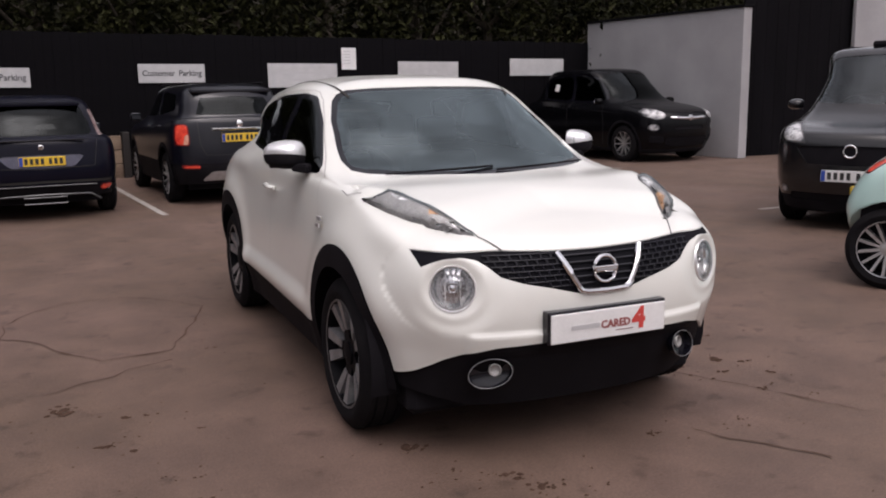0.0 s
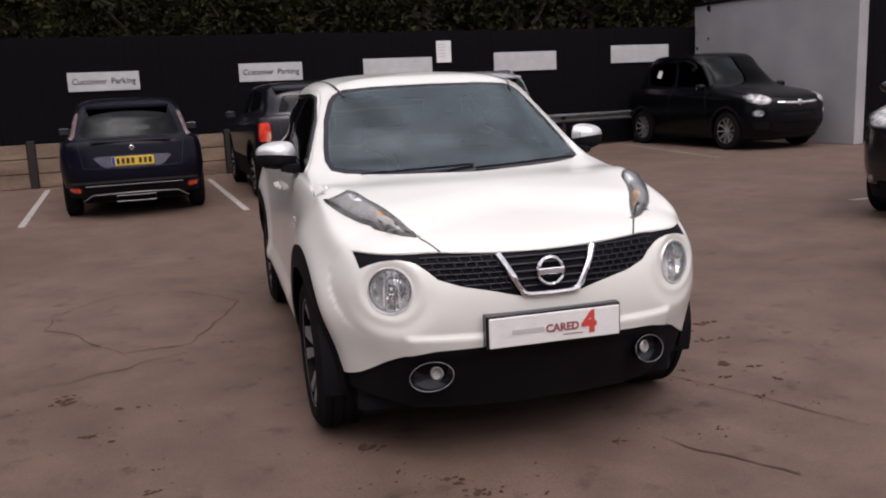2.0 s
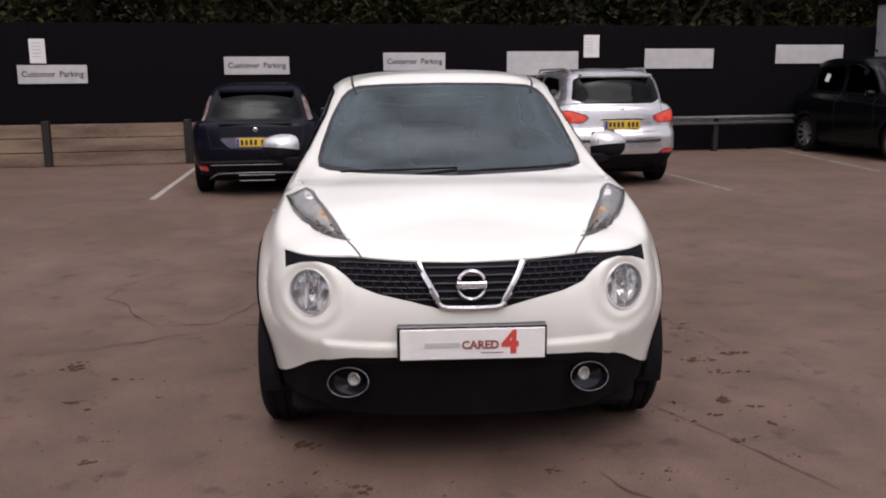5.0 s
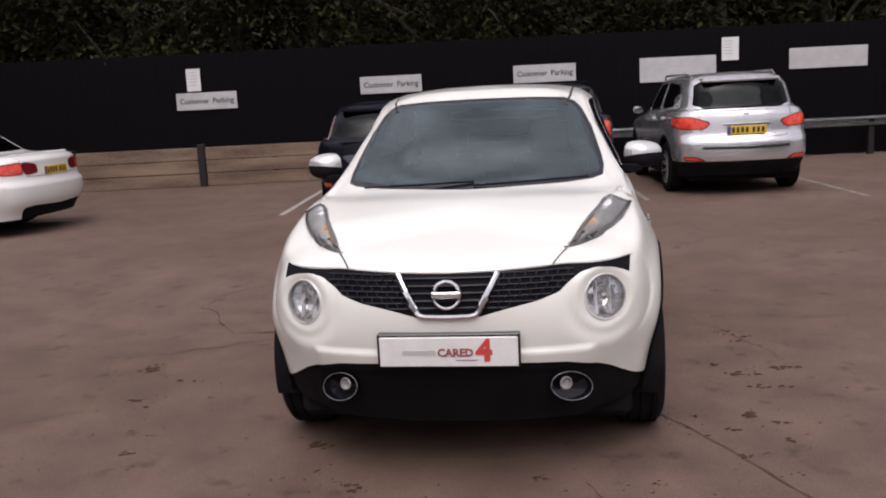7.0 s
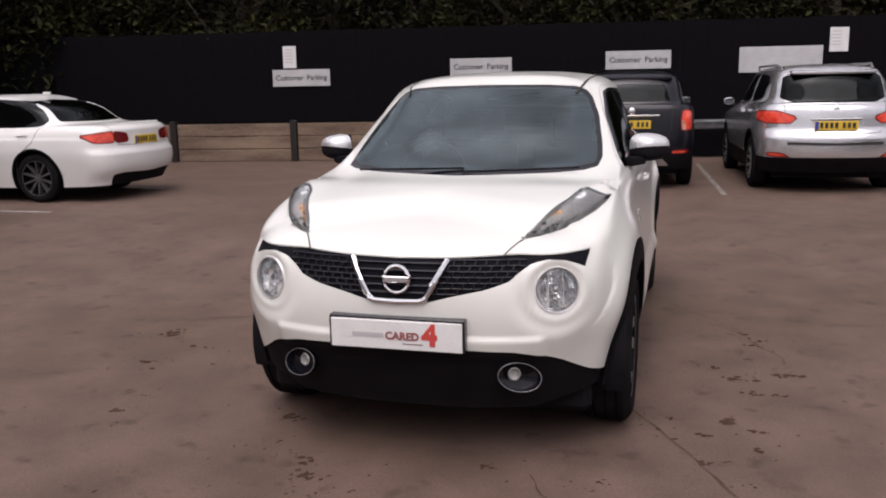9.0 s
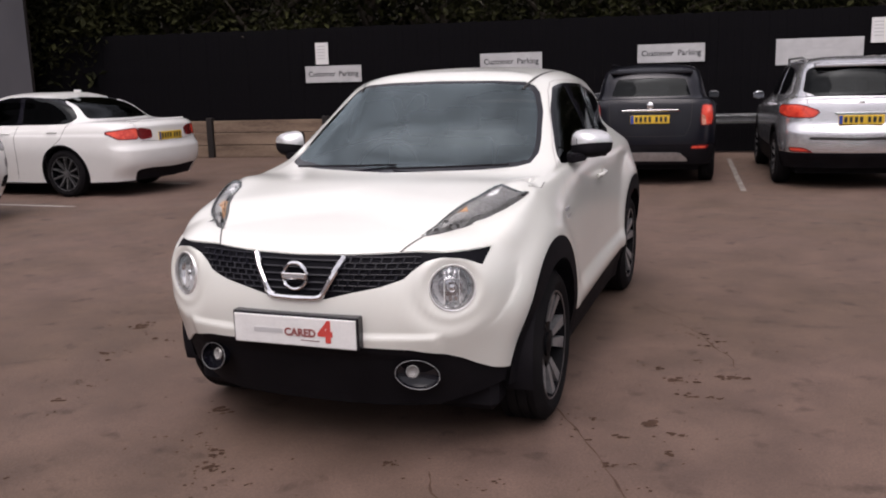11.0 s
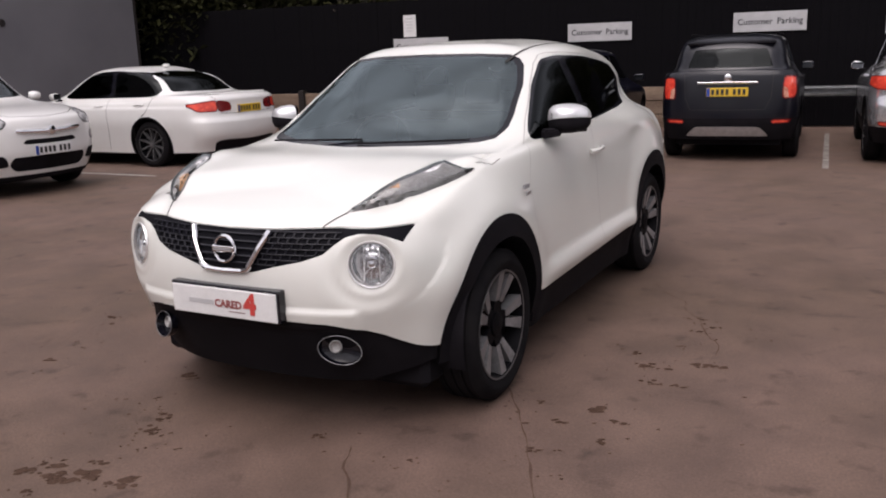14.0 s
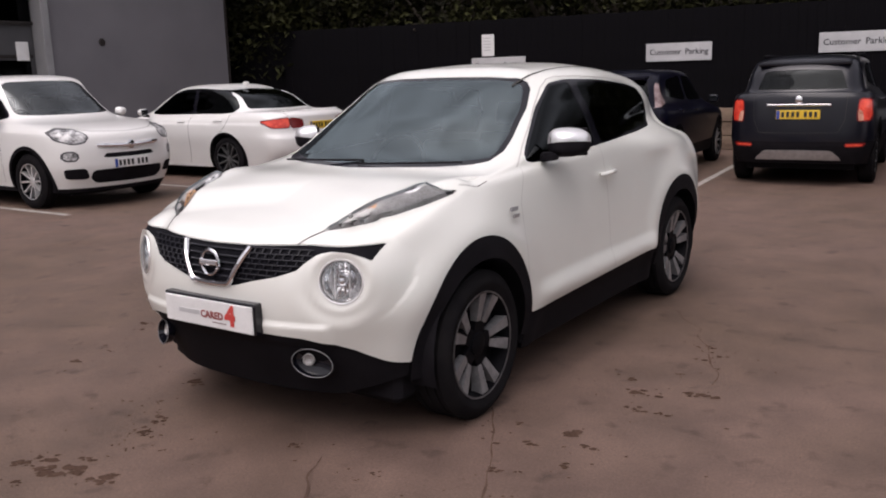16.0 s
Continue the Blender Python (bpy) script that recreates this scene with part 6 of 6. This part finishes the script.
    for x0, x1 in ((-0.52, 0.02), (0.02, 0.56)):
        bm = bmesh.new()
        add_tube(bm, [(x0, -1.115 + 0.25 * abs(x0) ** 2, 1.052), ((x0 + x1) / 2, -1.10, 1.062), (x1, -1.07 + 0.2 * abs(x1) ** 2, 1.066)], 0.0055, 6)
        part("wiper", bm, PLASTIC, car)
    interior(car, -0.72, 1.0, (-0.22, 0.5), 0.60)

    # show plate
    holder = part("plate_holder", box((-.27, -2.088, .472), (.27, -2.045, .60), 0.004), GLOSS_BLACK, car, "black plate holder")
    board = part("show_plate", box((-.260, -2.096, .476), (.262, -2.0885, .590), 0.003), WHITE_PLATE, car, "white dealer show plate")
    m = pose(0.055, -2.0965, .530, 90)
    part("brand_bar", box((-0.172, -2.0978, .522), (-0.045, -2.096, .540)), PALE_INK, board, "pale grey bar of writing")
    part("lettering", text_mesh("CARED", 0.042, 0.0006, weight=0.0016), DARK_INK, board, "dark red lettering", m=pose(0.028, -2.0975, .529, 90))
    part("numeral", text_mesh("4", 0.112, 0.0006, weight=0.0055), RED_INK, board, "large red numeral", m=pose(0.136, -2.0975, .535, 90))
    part("small_print", box((0.03, -2.0978, .499), (0.11, -2.096, .503)), LAMP_PINK, board)
    return car


show_car = build_show_car()
show_car.matrix_basis = pose(0.005, -2.0, 0, 0, 0, -0.3) @ pose(0, 2.0, 0)

# ---- marks on the ground ----
def crack(points, wide, label="dark tar-filled crack in the asphalt"):
    """An uneven dark line on the asphalt."""
    bm = bmesh.new()
    line = []
    for (a, b), (c, d) in zip(points, points[1:]):
        n = max(3, int(math.hypot(c - a, d - b) / 0.03))
        line += [Vector((a + (c - a) * i / n, b + (d - b) * i / n, GROUND)) for i in range(n)]
    line.append(Vector((*points[-1], GROUND)))
    prev = None
    for i, p in enumerate(line):
        t = (line[min(i + 1, len(line) - 1)] - line[max(i - 1, 0)]).normalized()
        side = Vector((-t.y, t.x, 0))
        w = wide * (0.12 + 1.3 * abs(noise.noise(p * 6)) + 0.7 * abs(noise.noise(p * 23)))
        q = p + side * 0.03 * noise.noise(p * 5) + Vector((0, 0, 0.0045))
        now = [bm.verts.new(q + side * w), bm.verts.new(q - side * w)]
        if prev:
            bm.faces.new((prev[0], prev[1], now[1], now[0]))
        prev = now
    solid("ground_crack", bm, TAR, label, "crack", kind="structure")


crack([(-2.3, .95), (-2.11, .8), (-1.99, .55), (-1.84, .3), (-1.76, .2), (-1.61, .22), (-1.39, .26), (-1.29, .5), (-1.16, .85), (-1.05, 1.25)], 0.009, "dark seam round an old asphalt patch")
crack([(-1.05, 1.25), (-1.17, 1.42), (-1.34, 1.65), (-1.54, 1.8), (-1.74, 1.82), (-1.94, 1.77), (-2.12, 1.63), (-2.3, 1.3), (-2.3, .95)], 0.006, "dark seam round an old asphalt patch")
crack([(-2.06, -.27), (-1.95, -.24), (-1.86, -.16), (-1.72, -.11), (-1.63, -.02), (-1.4, .06)], 0.006)
crack([(1.0, .75), (1.26, .42), (1.3, .27), (1.39, .1), (1.49, -.12), (1.56, -.25), (1.6, -.45)], 0.004)
crack([(.82, -1.21), (.92, -1.35), (.98, -1.44), (1.03, -1.53), (1.1, -1.7), (1.2, -1.87), (1.28, -2.06), (1.35, -2.2)], 0.0055)
crack([(.5, -2.0), (.55, -2.07), (.58, -2.16), (.66, -2.27), (.73, -2.37), (.8, -2.48)], 0.0075)

# patches of mud and leaves: large, middling and small
LARGE = [(1.57, -.61), (1.32, -.71), (1.26, -1.29), (-.13, -2.59), (-.45, -2.58), (-.36, -2.64), (-.28, -2.58), (-.52, -2.66), (-.64, -1.65), (-1.98, -.57)]
MIDDLING = [(-.37, -2.76), (-.35, -2.18), (1.02, -1.31), (1.36, -1.58), (1.44, -.1), (-.33, -2.5), (1.4, -.9), (1.51, .01), (1.4, .11), (1.17, -1.47), (1.41, -1.38), (1.51, -.9), (1.24, -.55), (1.15, -1.75),
            (-.42, -2.06), (-1.82, -1.07), (-1.5, -1.77), (.32, -1.97), (-1.71, -1.19), (-1.17, .2), (-1.98, -.46), (-1.7, -.76), (-1.6, -.77), (-.40, -2.10), (-.33, -2.21)]
SMALL = [(1.03, -1.53), (1.3, -1.91), (-.26, -2.35), (-.27, -2.22), (.8, -2.01), (1.55, -.2), (1.41, -.36), (.73, -2.08), (-.6, -1.93), (-.12, -2.28), (-1.41, -1.04), (-1.61, -1.5), (-1.49, -1.55), (-1.07, -2.5), (-.71, -1.99)]
rnd = random.Random(11)
spots = []
for places, size, bits in ((LARGE, 0.042, 8), (MIDDLING, 0.026, 5), (SMALL, 0.015, 3)):
    for x, y in places:
        for _ in range(bits):
            spots.append((x + rnd.gauss(0, size * 0.75), y + rnd.gauss(0, size * 0.45), size * rnd.uniform(0.25, 0.75)))
        for _ in range(3):
            spots.append((x + rnd.gauss(0, 0.13), y + rnd.gauss(0, 0.09), rnd.uniform(0.004, 0.009)))
for _ in range(60):
    spots.append((rnd.uniform(-3.2, 2.8), rnd.uniform(-3.0, 1.2), rnd.uniform(0.003, 0.008)))
bm = bmesh.new()
for x, y, r in spots:
    k, turn, long = 9, rnd.uniform(0, 3), rnd.uniform(0.8, 1.3)
    top = bm.verts.new((x, y, GROUND + 0.004 + 0.12 * r))
    ring = []
    for i in range(k):
        a = 2 * math.pi * i / k
        q = r * rnd.uniform(0.55, 1.2)
        u, v = q * long * math.cos(a), q * 0.8 * math.sin(a)
        ring.append(bm.verts.new((x + u * math.cos(turn * 0.3) - v * math.sin(turn * 0.3), y + u * math.sin(turn * 0.3) + v * math.cos(turn * 0.3), GROUND + 0.002)))
    for i in range(k):
        bm.faces.new((top, ring[i], ring[(i + 1) % k]))
solid("leaf_litter", bm, MUD, "scattered dark mud and leaf litter on the asphalt", "litter", kind="stuff")
